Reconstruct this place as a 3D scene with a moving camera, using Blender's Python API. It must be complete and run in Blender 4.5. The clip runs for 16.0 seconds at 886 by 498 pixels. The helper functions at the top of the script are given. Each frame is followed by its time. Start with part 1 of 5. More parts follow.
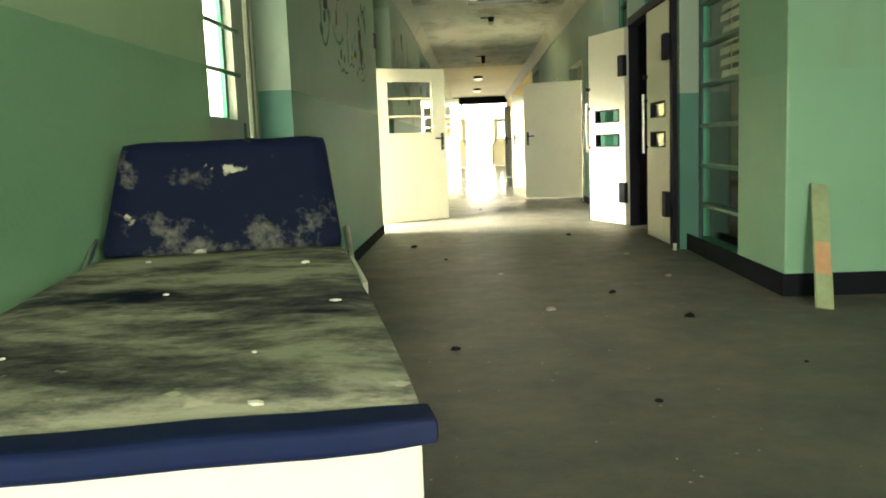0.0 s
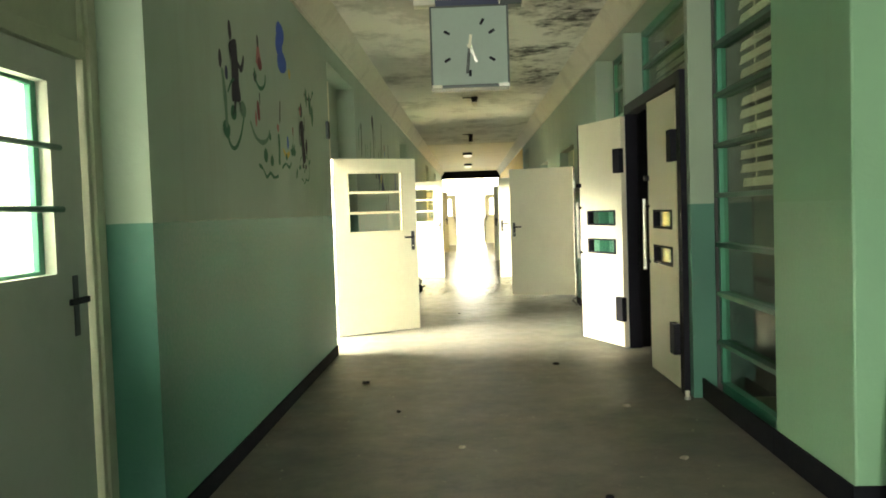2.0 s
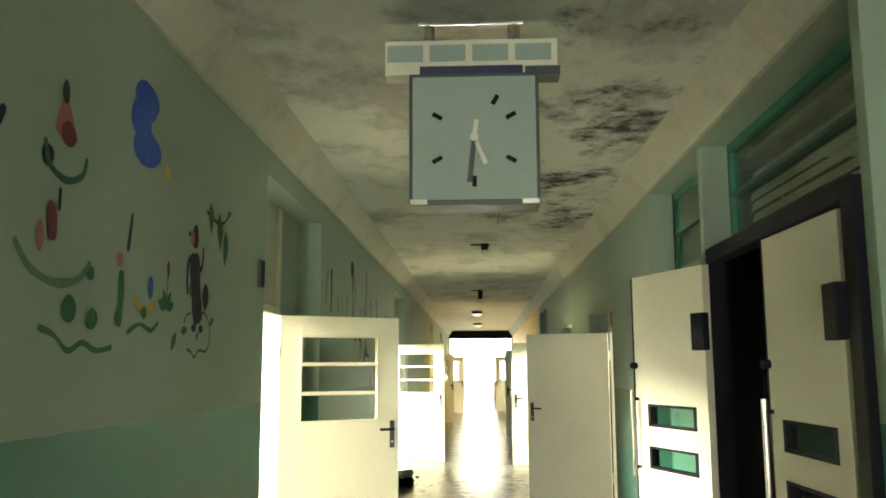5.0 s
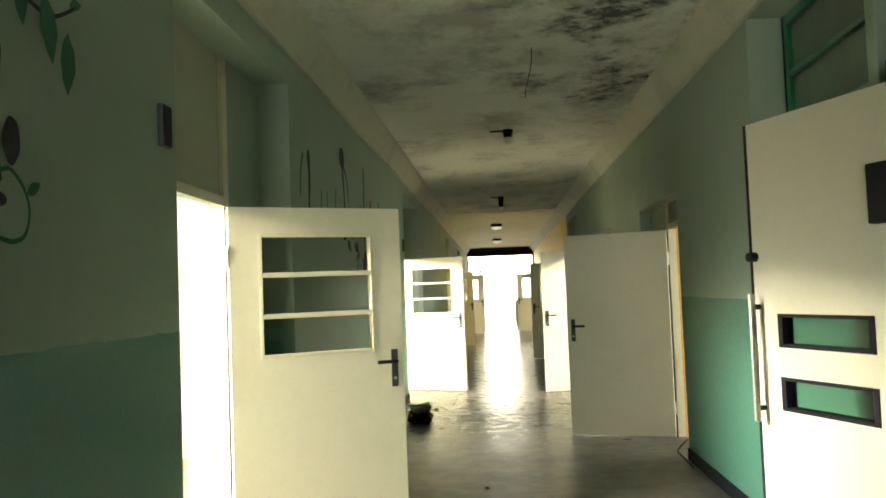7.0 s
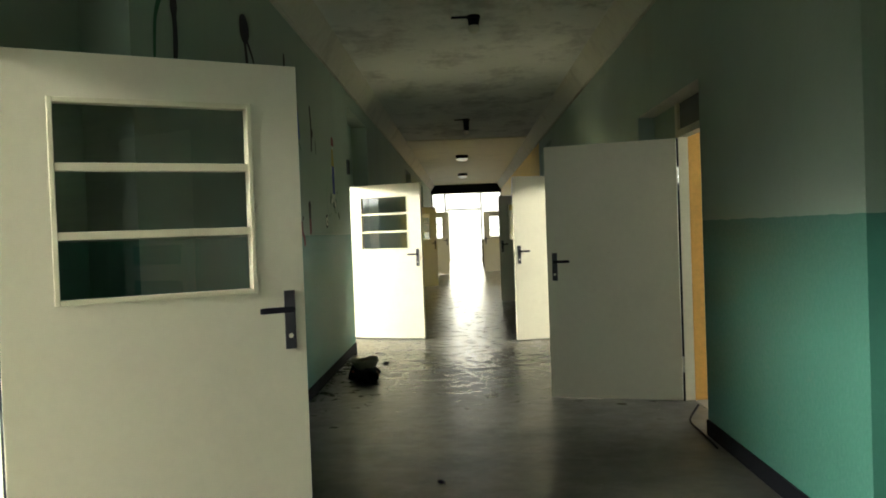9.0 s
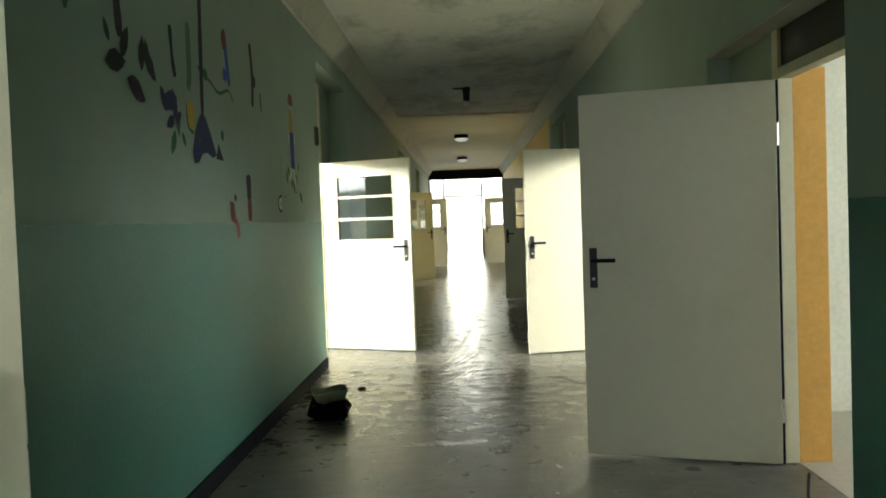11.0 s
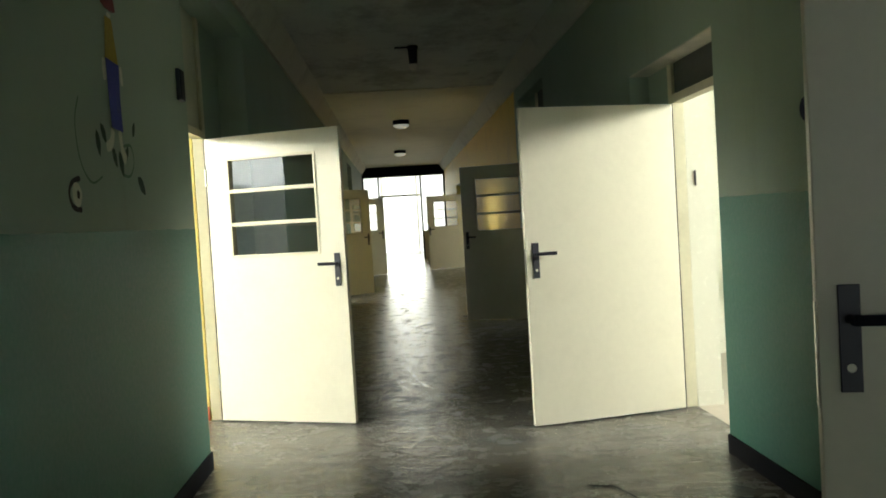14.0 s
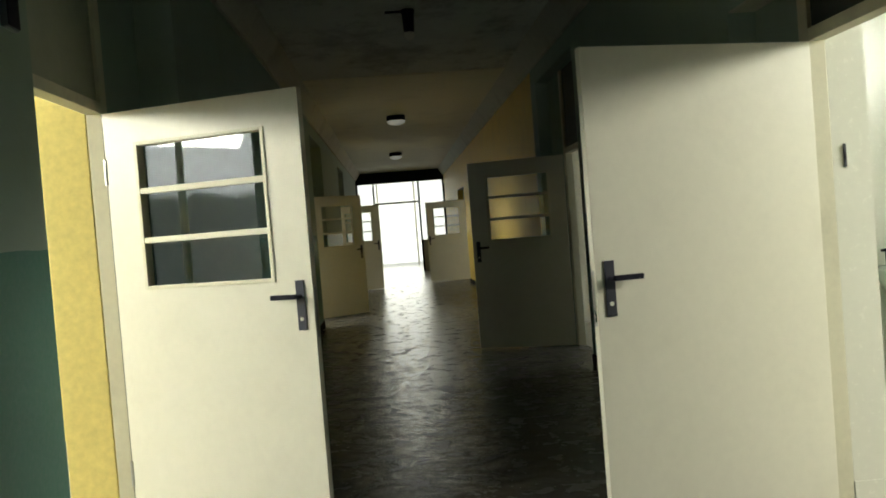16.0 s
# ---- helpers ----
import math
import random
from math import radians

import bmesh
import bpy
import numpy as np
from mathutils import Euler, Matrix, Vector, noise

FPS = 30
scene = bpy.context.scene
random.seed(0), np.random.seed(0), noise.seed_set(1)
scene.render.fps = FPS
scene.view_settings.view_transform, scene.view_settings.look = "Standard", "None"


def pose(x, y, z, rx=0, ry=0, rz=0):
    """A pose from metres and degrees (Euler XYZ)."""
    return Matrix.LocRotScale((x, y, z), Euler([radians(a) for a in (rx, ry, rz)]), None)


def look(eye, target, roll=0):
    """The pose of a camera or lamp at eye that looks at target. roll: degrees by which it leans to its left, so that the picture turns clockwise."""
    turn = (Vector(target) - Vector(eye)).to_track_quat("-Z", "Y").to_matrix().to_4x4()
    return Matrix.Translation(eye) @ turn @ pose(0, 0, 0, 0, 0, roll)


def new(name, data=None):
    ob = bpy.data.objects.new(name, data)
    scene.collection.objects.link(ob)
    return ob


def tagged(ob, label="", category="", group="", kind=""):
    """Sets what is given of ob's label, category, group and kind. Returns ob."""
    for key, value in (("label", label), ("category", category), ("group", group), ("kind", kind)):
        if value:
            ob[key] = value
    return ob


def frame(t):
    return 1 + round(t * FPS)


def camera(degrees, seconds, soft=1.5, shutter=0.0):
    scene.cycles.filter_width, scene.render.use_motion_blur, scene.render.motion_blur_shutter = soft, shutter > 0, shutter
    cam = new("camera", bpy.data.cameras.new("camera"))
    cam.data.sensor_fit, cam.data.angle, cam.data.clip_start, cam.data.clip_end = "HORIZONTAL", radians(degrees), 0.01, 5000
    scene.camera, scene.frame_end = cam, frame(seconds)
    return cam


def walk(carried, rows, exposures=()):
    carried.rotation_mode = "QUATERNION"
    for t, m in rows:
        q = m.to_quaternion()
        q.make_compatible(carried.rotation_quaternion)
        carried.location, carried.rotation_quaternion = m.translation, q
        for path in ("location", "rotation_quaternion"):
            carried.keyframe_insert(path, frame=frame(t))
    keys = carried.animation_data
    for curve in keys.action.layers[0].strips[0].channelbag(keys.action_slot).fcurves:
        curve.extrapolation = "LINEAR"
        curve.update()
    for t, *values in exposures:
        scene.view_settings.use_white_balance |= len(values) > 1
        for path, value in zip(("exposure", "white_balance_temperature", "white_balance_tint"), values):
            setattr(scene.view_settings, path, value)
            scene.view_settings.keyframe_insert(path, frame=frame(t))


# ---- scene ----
cam = camera(56.0, 16.0, soft=1.8)
EXPOSURES = [(0, 0.25, 6600, 4), (1, 0.0, 6600, 5), (2, 0.2, 6600, 6), (2.7, 0.2, 6600, 7), (3.5, 0.05, 6500, 7), (6, -0.05, 6600, 8), (7, -0.7, 6500, 8), (8, -1.4, 6200, 8), (8.5, -1.85, 6000, 8), (9.5, -1.55, 5900, 8), (12, -1.25, 5600, 6), (13, -1.8, 5600, 6), (14, -2.15, 5700, 7), (15, -2.45, 5700, 7), (16, -2.85, 5700, 7)]
PATH = [
    (0, (0.322, -0.018, 1.009), (0.241, 1.965, 0.759), -2.2),
    (0.5, (0.391, 0.304, 1.049), (0.419, 2.293, 0.840), -1.3),
    (1, (0.474, 0.716, 1.176), (0.458, 2.712, 1.044), -1.5),
    (1.5, (0.545, 1.072, 1.272), (0.489, 3.069, 1.184), -1.7),
    (2, (0.589, 1.524, 1.375), (0.521, 3.521, 1.284), -1.9),
    (2.5, (0.624, 1.960, 1.489), (0.545, 3.957, 1.395), -1.6),
    (3, (0.612, 2.428, 1.527), (0.541, 4.426, 1.556), -1.3),
    (3.5, (0.650, 2.857, 1.591), (0.576, 4.849, 1.748), -0.4),
    (5.8, (0.622, 5.093, 1.568), (0.533, 7.070, 1.858), -0.3),
    (6, (0.583, 5.306, 1.568), (0.499, 7.286, 1.838), -0.5),
    (6.5, (0.570, 5.782, 1.544), (0.456, 7.770, 1.738), -0.8),
    (7, (0.545, 6.277, 1.488), (0.416, 8.270, 1.589), -2.2),
    (7.5, (0.563, 6.744, 1.467), (0.445, 8.737, 1.584), -2.2),
    (8, (0.555, 7.185, 1.417), (0.482, 9.182, 1.506), -1.2),
    (8.5, (0.566, 7.651, 1.372), (0.511, 9.650, 1.352), -1.4),
    (9, (0.579, 8.128, 1.351), (0.524, 10.126, 1.311), -2.1),
    (9.5, (0.599, 8.601, 1.354), (0.543, 10.600, 1.307), -2.4),
    (9.7, (0.604, 8.804, 1.326), (0.548, 10.802, 1.270), -2.9),
    (11.8, (0.510, 10.949, 1.336), (0.456, 12.947, 1.268), -1.6),
    (12, (0.486, 11.150, 1.334), (0.435, 13.148, 1.277), -1.7),
    (12.5, (0.440, 11.654, 1.339), (0.418, 13.653, 1.296), -2.1),
    (13, (0.395, 12.122, 1.347), (0.447, 14.121, 1.305), -2.3),
    (13.5, (0.398, 12.619, 1.331), (0.487, 14.616, 1.281), -2.8),
    (14, (0.379, 13.114, 1.333), (0.484, 15.110, 1.263), -3.4),
    (14.5, (0.391, 13.626, 1.345), (0.482, 15.623, 1.283), -3.5),
    (15, (0.395, 14.089, 1.352), (0.470, 16.087, 1.325), -3.7),
    (15.5, (0.390, 14.538, 1.333), (0.473, 16.536, 1.326), -3.7),
    (16, (0.398, 15.020, 1.335), (0.509, 17.016, 1.284), -4.5),
]
walk(cam, [(t, look(eye, target, roll)) for t, eye, target, roll in PATH], EXPOSURES)

# ---- world, sun, large lights ----
world = bpy.data.worlds.new("world")
scene.world = world
world.use_nodes = True
wn = world.node_tree
sky = wn.nodes.new("ShaderNodeTexSky")
sky.sky_type = "NISHITA"
sky.sun_disc = False
sky.sun_elevation = radians(35)
sky.sun_rotation = radians(100)
wn.links.new(sky.outputs["Color"], wn.nodes["Background"].inputs["Color"])
wn.nodes["Background"].inputs["Strength"].default_value = 0.12

sun = new("sun", bpy.data.lights.new("sun", "SUN"))
sun.data.energy = 1.0
sun.data.angle = radians(12)
sun.data.color = (1.0, 0.93, 0.8)
sun.matrix_world = look((-20, 0, 16), (0, 14, 0))


def window_lamp(name, eye, target, w, h, watts, colour):
    """An area lamp that stands in a window's opening for the sky outside."""
    data = bpy.data.lights.new(name, "AREA")
    data.shape, data.size, data.size_y = "RECTANGLE", w, h
    data.energy, data.color = watts, colour
    ob = new(name, data)
    ob.matrix_world = look(eye, target)
    return ob


WARM = (1.0, 0.84, 0.56)
DAY = (1.0, 0.91, 0.68)


ZC = 3.27                  # height of the corridor ceiling

# ---- materials ----
class Nodes:
    """Short hand for building one node material."""

    def __init__(self, name):
        self.mat = bpy.data.materials.new(name)
        self.mat.use_nodes = True
        self.tree = self.mat.node_tree
        self.bsdf = self.tree.nodes["Principled BSDF"]

    def add(self, kind, **values):
        node = self.tree.nodes.new(kind)
        for key, value in values.items():
            node.inputs[key.replace("_", " ")].default_value = value
        return node

    def link(self, a, b):
        self.tree.links.new(a, b)

    def where(self):
        return self.add("ShaderNodeNewGeometry").outputs["Position"]

    def noise(self, scale, detail=4.0, rough=0.6, stretch=(1, 1, 1)):
        m = self.add("ShaderNodeMapping")
        m.inputs["Scale"].default_value = stretch
        self.link(self.where(), m.inputs["Vector"])
        n = self.add("ShaderNodeTexNoise", Scale=scale, Detail=detail, Roughness=rough)
        self.link(m.outputs["Vector"], n.inputs["Vector"])
        return n.outputs["Fac"]

    def ramp(self, fac, stops):
        r = self.add("ShaderNodeValToRGB")
        els = r.color_ramp.elements
        while len(els) < len(stops):
            els.new(0.5)
        for e, (p, c) in zip(els, stops):
            e.position = p
            e.color = (*c, 1) if isinstance(c, tuple) else (c, c, c, 1)
        self.link(fac, r.inputs["Fac"])
        return r.outputs["Color"]

    def mix(self, fac, a, b, blend="MIX"):
        n = self.tree.nodes.new("ShaderNodeMix")
        n.data_type, n.blend_type = "RGBA", blend
        for sock, v in ((n.inputs["Factor"], fac), (n.inputs["A"], a), (n.inputs["B"], b)):
            if isinstance(v, (int, float)):
                sock.default_value = v
            elif isinstance(v, tuple):
                sock.default_value = (*v, 1)
            else:
                self.link(v, sock)
        return n.outputs["Result"]

    def calc(self, op, a, b=0.0):
        n = self.tree.nodes.new("ShaderNodeMath")
        n.operation = op
        for sock, v in ((n.inputs[0], a), (n.inputs[1], b)):
            if isinstance(v, (int, float)):
                sock.default_value = v
            else:
                self.link(v, sock)
        return n.outputs[0]

    def bump(self, height, strength, distance):
        n = self.add("ShaderNodeBump", Strength=strength, Distance=distance)
        self.link(height, n.inputs["Height"])
        self.link(n.outputs["Normal"], self.bsdf.inputs["Normal"])

    def out(self, colour, rough, metal=0.0):
        for key, v in (("Base Color", colour), ("Roughness", rough), ("Metallic", metal)):
            if isinstance(v, (int, float)):
                self.bsdf.inputs[key].default_value = v
            elif isinstance(v, tuple):
                self.bsdf.inputs[key].default_value = (*v, 1)
            else:
                self.link(v, self.bsdf.inputs[key])
        return self.mat


def worn(name, colour, rough, grain=30.0, vary=0.2, metal=0.0, relief=0.15, dirt=0.25, dirt_colour=(0.09, 0.075, 0.05)):
    """A painted or plain surface with fine grain and larger blotches of dirt."""
    n = Nodes(name)
    fine, broad = n.noise(grain, 5), n.noise(1.7, 5, 0.65)
    base = n.mix(fine, tuple(c * (1 - vary) for c in colour), tuple(min(1, c * (1 + vary)) for c in colour))
    mask = n.ramp(broad, [(0.52, 0.0), (0.78, dirt)])
    base = n.mix(mask, base, dirt_colour)
    n.bump(fine, relief, 0.004)
    return n.out(base, n.calc("ADD", n.calc("MULTIPLY", fine, 0.2), rough - 0.1), metal)


def wall_paint(name, upper, lower, height):
    """Distempered plaster above, glossy oil paint below the dado line, with scuffs and runs of damp."""
    n = Nodes(name)
    z = n.add("ShaderNodeSeparateXYZ")
    n.link(n.where(), z.inputs["Vector"])
    wob = n.calc("MULTIPLY", n.calc("SUBTRACT", n.noise(9, 3), 0.5), 0.016)
    top = n.calc("GREATER_THAN", n.calc("ADD", z.outputs["Z"], wob), height)
    broad, fine = n.noise(1.1, 6, 0.65), n.noise(45, 4)
    up = n.mix(broad, tuple(c * 0.84 for c in upper), tuple(min(1, c * 1.08) for c in upper))
    runs = n.ramp(n.noise(2.2, 6, 0.7, (1, 1, 0.16)), [(0.55, 0.0), (0.8, 0.3)])
    up = n.mix(runs, up, (0.22, 0.21, 0.12))
    low = n.mix(broad, tuple(c * 0.85 for c in lower), tuple(c * 1.12 for c in lower))
    scuff = n.ramp(n.noise(7, 6, 0.75, (1, 0.4, 1)), [(0.62, 0.0), (0.76, 0.3)])
    low = n.mix(scuff, low, (0.16, 0.17, 0.11))
    n.bump(n.calc("ADD", fine, n.calc("MULTIPLY", broad, 2.0)), 0.25, 0.006)
    rough = n.mix(top, n.ramp(fine, [(0.3, 0.46), (0.7, 0.6)]), (0.85, 0.85, 0.85))
    return n.out(n.mix(top, low, up), rough)


def ceiling_paint(name):
    """Whitewash gone patchy, with black mould and flaked rings of damp, thickest along one side."""
    n = Nodes(name)
    broad, fine = n.noise(0.75, 7, 0.68), n.noise(26, 5)
    base = n.mix(broad, (0.56, 0.57, 0.54), (0.82, 0.82, 0.74))
    stain = n.ramp(n.noise(1.3, 7, 0.7, (1, 0.7, 1)), [(0.49, 0.0), (0.62, 0.6)])
    base = n.mix(stain, base, (0.26, 0.26, 0.24))
    pos = n.add("ShaderNodeSeparateXYZ")
    n.link(n.where(), pos.inputs["Vector"])
    side = n.ramp(n.calc("MULTIPLY", n.calc("ADD", pos.outputs["X"], 0.8), 0.34), [(0.3, 0.3), (0.72, 1.0)])
    span = n.ramp(n.calc("MULTIPLY", pos.outputs["Y"], 1 / 30), [(0.16, 0.3), (0.26, 1.0), (0.5, 1.0), (0.56, 0.12)])
    damp = 0.0
    for x, y, r in ((1.55, 9.7, 0.9), (1.7, 13.3, 0.8), (-0.4, 13.4, 0.6), (0.8, 13.5, 0.55), (1.2, 11.6, 1.0), (-0.5, 8.0, 0.5), (1.9, 7.4, 0.6), (-0.6, 10.3, 0.4)):
        d = n.add("ShaderNodeVectorMath")
        d.operation = "DISTANCE"
        d.inputs[1].default_value = (x, y, ZC)
        n.link(n.where(), d.inputs[0])
        damp = n.calc("MAXIMUM", damp, n.calc("MULTIPLY", n.calc("MAXIMUM", n.calc("SUBTRACT", 1.0, n.calc("DIVIDE", d.outputs["Value"], r)), 0.0), 0.2))
    mould = n.ramp(n.calc("ADD", n.noise(2.0, 6, 0.66, (1, 0.8, 1)), n.calc("SUBTRACT", damp, 0.02)), [(0.525, 0.0), (0.66, 1.0)])
    flake = n.ramp(n.noise(5.5, 7, 0.7), [(0.38, 0.15), (0.56, 1.0)])
    mask = n.calc("MULTIPLY", n.calc("MULTIPLY", n.calc("MULTIPLY", mould, flake), side), span)
    base = n.mix(mask, base, (0.035, 0.038, 0.045))
    n.bump(n.calc("ADD", n.calc("MULTIPLY", flake, 0.6), fine), 0.35, 0.01)
    return n.out(base, 0.9)


def floor_sheet(name):
    """Old grey-brown linoleum: dusty, trodden, scratched, lifting in waves further on."""
    n = Nodes(name)
    broad, mid, fine = n.noise(0.9, 6, 0.65), n.noise(6, 7, 0.7), n.noise(70, 4)
    base = n.mix(broad, (0.052, 0.055, 0.06), (0.10, 0.098, 0.094))
    grime = n.ramp(mid, [(0.5, 0.0), (0.7, 0.5)])
    base = n.mix(n.ramp(n.noise(2.6, 8, 0.75), [(0.5, 0.0), (0.62, 0.6)]), base, (0.06, 0.06, 0.06))
    base = n.mix(grime, base, (0.18, 0.175, 0.155))
    specks = n.ramp(n.noise(34, 2, 0.5), [(0.69, 0.0), (0.73, 0.75)])
    base = n.mix(specks, base, (0.03, 0.03, 0.03))
    pos = n.add("ShaderNodeSeparateXYZ")
    n.link(n.where(), pos.inputs["Vector"])
    dust = n.ramp(n.noise(1.9, 8, 0.72), [(0.36, 0.0), (0.72, 0.55)])
    base = n.mix(dust, base, (0.26, 0.23, 0.175))
    lifted = n.ramp(n.calc("MULTIPLY", pos.outputs["Y"], 1 / 40), [(0.33, 0.0), (0.38, 1.0), (0.45, 0.9), (0.5, 0.1), (0.62, 0.25)])
    waves = n.calc("MULTIPLY", n.calc("MULTIPLY", n.noise(3.0, 4, 0.6, (0.7, 1.7, 1)), lifted), 2.6)
    n.bump(n.calc("ADD", n.calc("ADD", n.calc("MULTIPLY", fine, 0.5), n.calc("MULTIPLY", mid, 1.5)), waves), 0.4, 0.008)
    dusty = n.ramp(n.calc("ADD", n.calc("MULTIPLY", pos.outputs["Y"], 1 / 40), n.calc("MULTIPLY", broad, 0.12)), [(0.26, 0.32), (0.38, 0.16), (0.5, 0.02)])
    rough = n.calc("ADD", n.ramp(mid, [(0.3, 0.13), (0.52, 0.22), (0.75, 0.45)]), dusty)
    n.bsdf.inputs["Specular IOR Level"].default_value = 0.3
    return n.out(base, rough)


def vinyl(name, level=0.42):
    """Dark blue vinyl under a film of plaster dust."""
    n = Nodes(name)
    broad, mid, fine = n.noise(2.3, 6, 0.62, (1.0, 1.7, 1)), n.noise(8, 7, 0.7, (1, 2.2, 1)), n.noise(40, 6, 0.7)
    film = n.calc("ADD", n.calc("MULTIPLY", broad, 0.62), n.calc("ADD", n.calc("MULTIPLY", mid, 0.26), n.calc("MULTIPLY", fine, 0.12)))
    dust = n.ramp(film, [(level - 0.02, 0.0), (level + 0.05, 0.3), (level + 0.13, 0.9)])
    chips = n.ramp(n.noise(14, 3, 0.5), [(0.68, 0.0), (0.72, 0.9)])
    base = n.mix(dust, (0.006, 0.009, 0.026), (0.44, 0.43, 0.32))
    n.bsdf.inputs["Specular IOR Level"].default_value = 0.05
    base = n.mix(chips, base, (0.5, 0.48, 0.36))
    n.bump(n.calc("ADD", mid, n.calc("MULTIPLY", fine, 0.5)), 0.4, 0.012)
    return n.out(base, n.mix(dust, (0.55, 0.55, 0.55), (0.9, 0.9, 0.9)))


def glass(name, tint=(1, 1, 1), rough=0.02):
    """A thin pane: clear, with real reflection."""
    n = Nodes(name)
    clear = n.add("ShaderNodeBsdfTransparent")
    clear.inputs["Color"].default_value = (*tint, 1)
    gloss = n.add("ShaderNodeBsdfGlossy", Roughness=rough)
    edge = n.add("ShaderNodeLayerWeight", Blend=0.5)
    grazing = n.calc("MULTIPLY", n.calc("POWER", edge.outputs["Facing"], 5.0), 0.9)
    m = n.add("ShaderNodeMixShader")
    n.link(n.calc("ADD", grazing, 0.045), m.inputs[0])
    n.link(clear.outputs[0], m.inputs[1])
    n.link(gloss.outputs[0], m.inputs[2])
    n.link(m.outputs[0], n.tree.nodes["Material Output"].inputs["Surface"])
    return n.mat


def frosted(name):
    """Ribbed obscure glass that scatters the daylight behind it."""
    n = Nodes(name)
    thin = n.add("ShaderNodeBsdfTranslucent")
    thin.inputs["Color"].default_value = (0.9, 0.92, 0.84, 1)
    clear = n.add("ShaderNodeBsdfTransparent")
    m = n.add("ShaderNodeMixShader")
    m.inputs[0].default_value = 0.3
    n.link(thin.outputs[0], m.inputs[1])
    n.link(clear.outputs[0], m.inputs[2])
    n.link(m.outputs[0], n.tree.nodes["Material Output"].inputs["Surface"])
    return n.mat


def thin_slat(name, colour):
    """Thin plastic that lets part of the light through."""
    n = Nodes(name)
    a = n.add("ShaderNodeBsdfDiffuse")
    t = n.add("ShaderNodeBsdfTranslucent")
    m = n.add("ShaderNodeMixShader")
    m.inputs[0].default_value = 0.45
    tone = n.mix(n.noise(9, 4), tuple(c * 0.8 for c in colour), colour)
    n.link(tone, a.inputs["Color"])
    n.link(tone, t.inputs["Color"])
    n.link(a.outputs[0], m.inputs[1])
    n.link(t.outputs[0], m.inputs[2])
    n.link(m.outputs[0], n.tree.nodes["Material Output"].inputs["Surface"])
    return n.mat


def mural_paint(name, colour):
    """Thin brushed paint, rubbed away to the plaster in places."""
    n = Nodes(name)
    rub = n.ramp(n.noise(17, 6, 0.7), [(0.58, 0.0), (0.8, 0.3)])
    tone = n.mix(n.noise(40, 4), tuple(c * 0.7 for c in colour), tuple(min(1, c * 1.3) for c in colour))
    return n.out(n.mix(rub, tone, (0.30, 0.37, 0.27)), 0.75)


def glow(name, colour, strength):
    n = Nodes(name)
    n.bsdf.inputs["Emission Color"].default_value = (*colour, 1)
    n.bsdf.inputs["Emission Strength"].default_value = strength
    return n.out(colour, 0.5)


def distance(name, sky_strength, tree_strength):
    """An overcast sky over a hazy, ragged line of trees."""
    n = Nodes(name)
    z = n.add("ShaderNodeSeparateXYZ")
    n.link(n.where(), z.inputs["Vector"])
    ragged = n.calc("MULTIPLY", n.calc("SUBTRACT", n.noise(3.5, 6, 0.65, (1, 1, 0.35)), 0.5), 0.55)
    top = n.ramp(n.calc("SUBTRACT", n.calc("ADD", z.outputs["Z"], ragged), 1.45), [(0.5, 0.0), (0.62, 1.0)])
    leaves = n.mix(n.noise(2.2, 6, 0.7), (0.36, 0.42, 0.33), (0.72, 0.72, 0.56))
    n.link(n.mix(top, leaves, (1.0, 0.96, 0.82)), n.bsdf.inputs["Emission Color"])
    n.link(n.calc("ADD", n.calc("MULTIPLY", top, sky_strength - tree_strength), tree_strength), n.bsdf.inputs["Emission Strength"])
    return n.out((0.0, 0.0, 0.0), 1.0)


M_WALL = wall_paint("green_wall_paint", (0.34, 0.42, 0.345), (0.06, 0.19, 0.15), 1.365)
M_NEARWALL = wall_paint("near_green_paint", (0.36, 0.48, 0.31), (0.21, 0.38, 0.23), 1.365)
M_PILLAR = wall_paint("pillar_green_paint", (0.25, 0.43, 0.29), (0.23, 0.42, 0.28), 1.365)
M_OCHRE = worn("ochre_wall_paint", (0.80, 0.58, 0.12), 0.6, grain=18, vary=0.1, dirt=0.15)
M_ROOM = worn("room_cream_paint", (0.78, 0.76, 0.66), 0.7, dirt=0.12)
M_YELLOW = worn("room_yellow_paint", (0.80, 0.66, 0.22), 0.7, dirt=0.1)
M_ORANGE = worn("room_orange_paint", (0.75, 0.42, 0.10), 0.7, dirt=0.1)
# office dimness painted in: walls darkened so the blind stands out
M_OFFICESHADE = worn("office_shade_paint", (0.06, 0.064, 0.068), 0.8, dirt=0.3)
# near-black: the unlit hall's shade is put into its wall colour
M_DARKROOM = worn("hall_shade_paint", (0.05, 0.05, 0.06), 0.85, dirt=0.3)
M_CEIL = ceiling_paint("mouldy_whitewash")
M_FARCEIL = worn("cream_ceiling_paint", (0.80, 0.76, 0.62), 0.85, grain=16, vary=0.06, dirt=0.25, dirt_colour=(0.3, 0.28, 0.22))
M_CORNICE = worn("cornice_whitewash", (0.56, 0.55, 0.46), 0.85, grain=14, vary=0.12, dirt=0.45, dirt_colour=(0.16, 0.15, 0.12))
M_FLOOR = floor_sheet("worn_linoleum")
M_ROOMFLOOR = worn("room_floor_sheet", (0.42, 0.38, 0.32), 0.5)
M_SKIRT = worn("dark_skirting", (0.010, 0.011, 0.016), 0.75, dirt=0.03)
M_SKIRT.node_tree.nodes["Principled BSDF"].inputs["Specular IOR Level"].default_value = 0.08
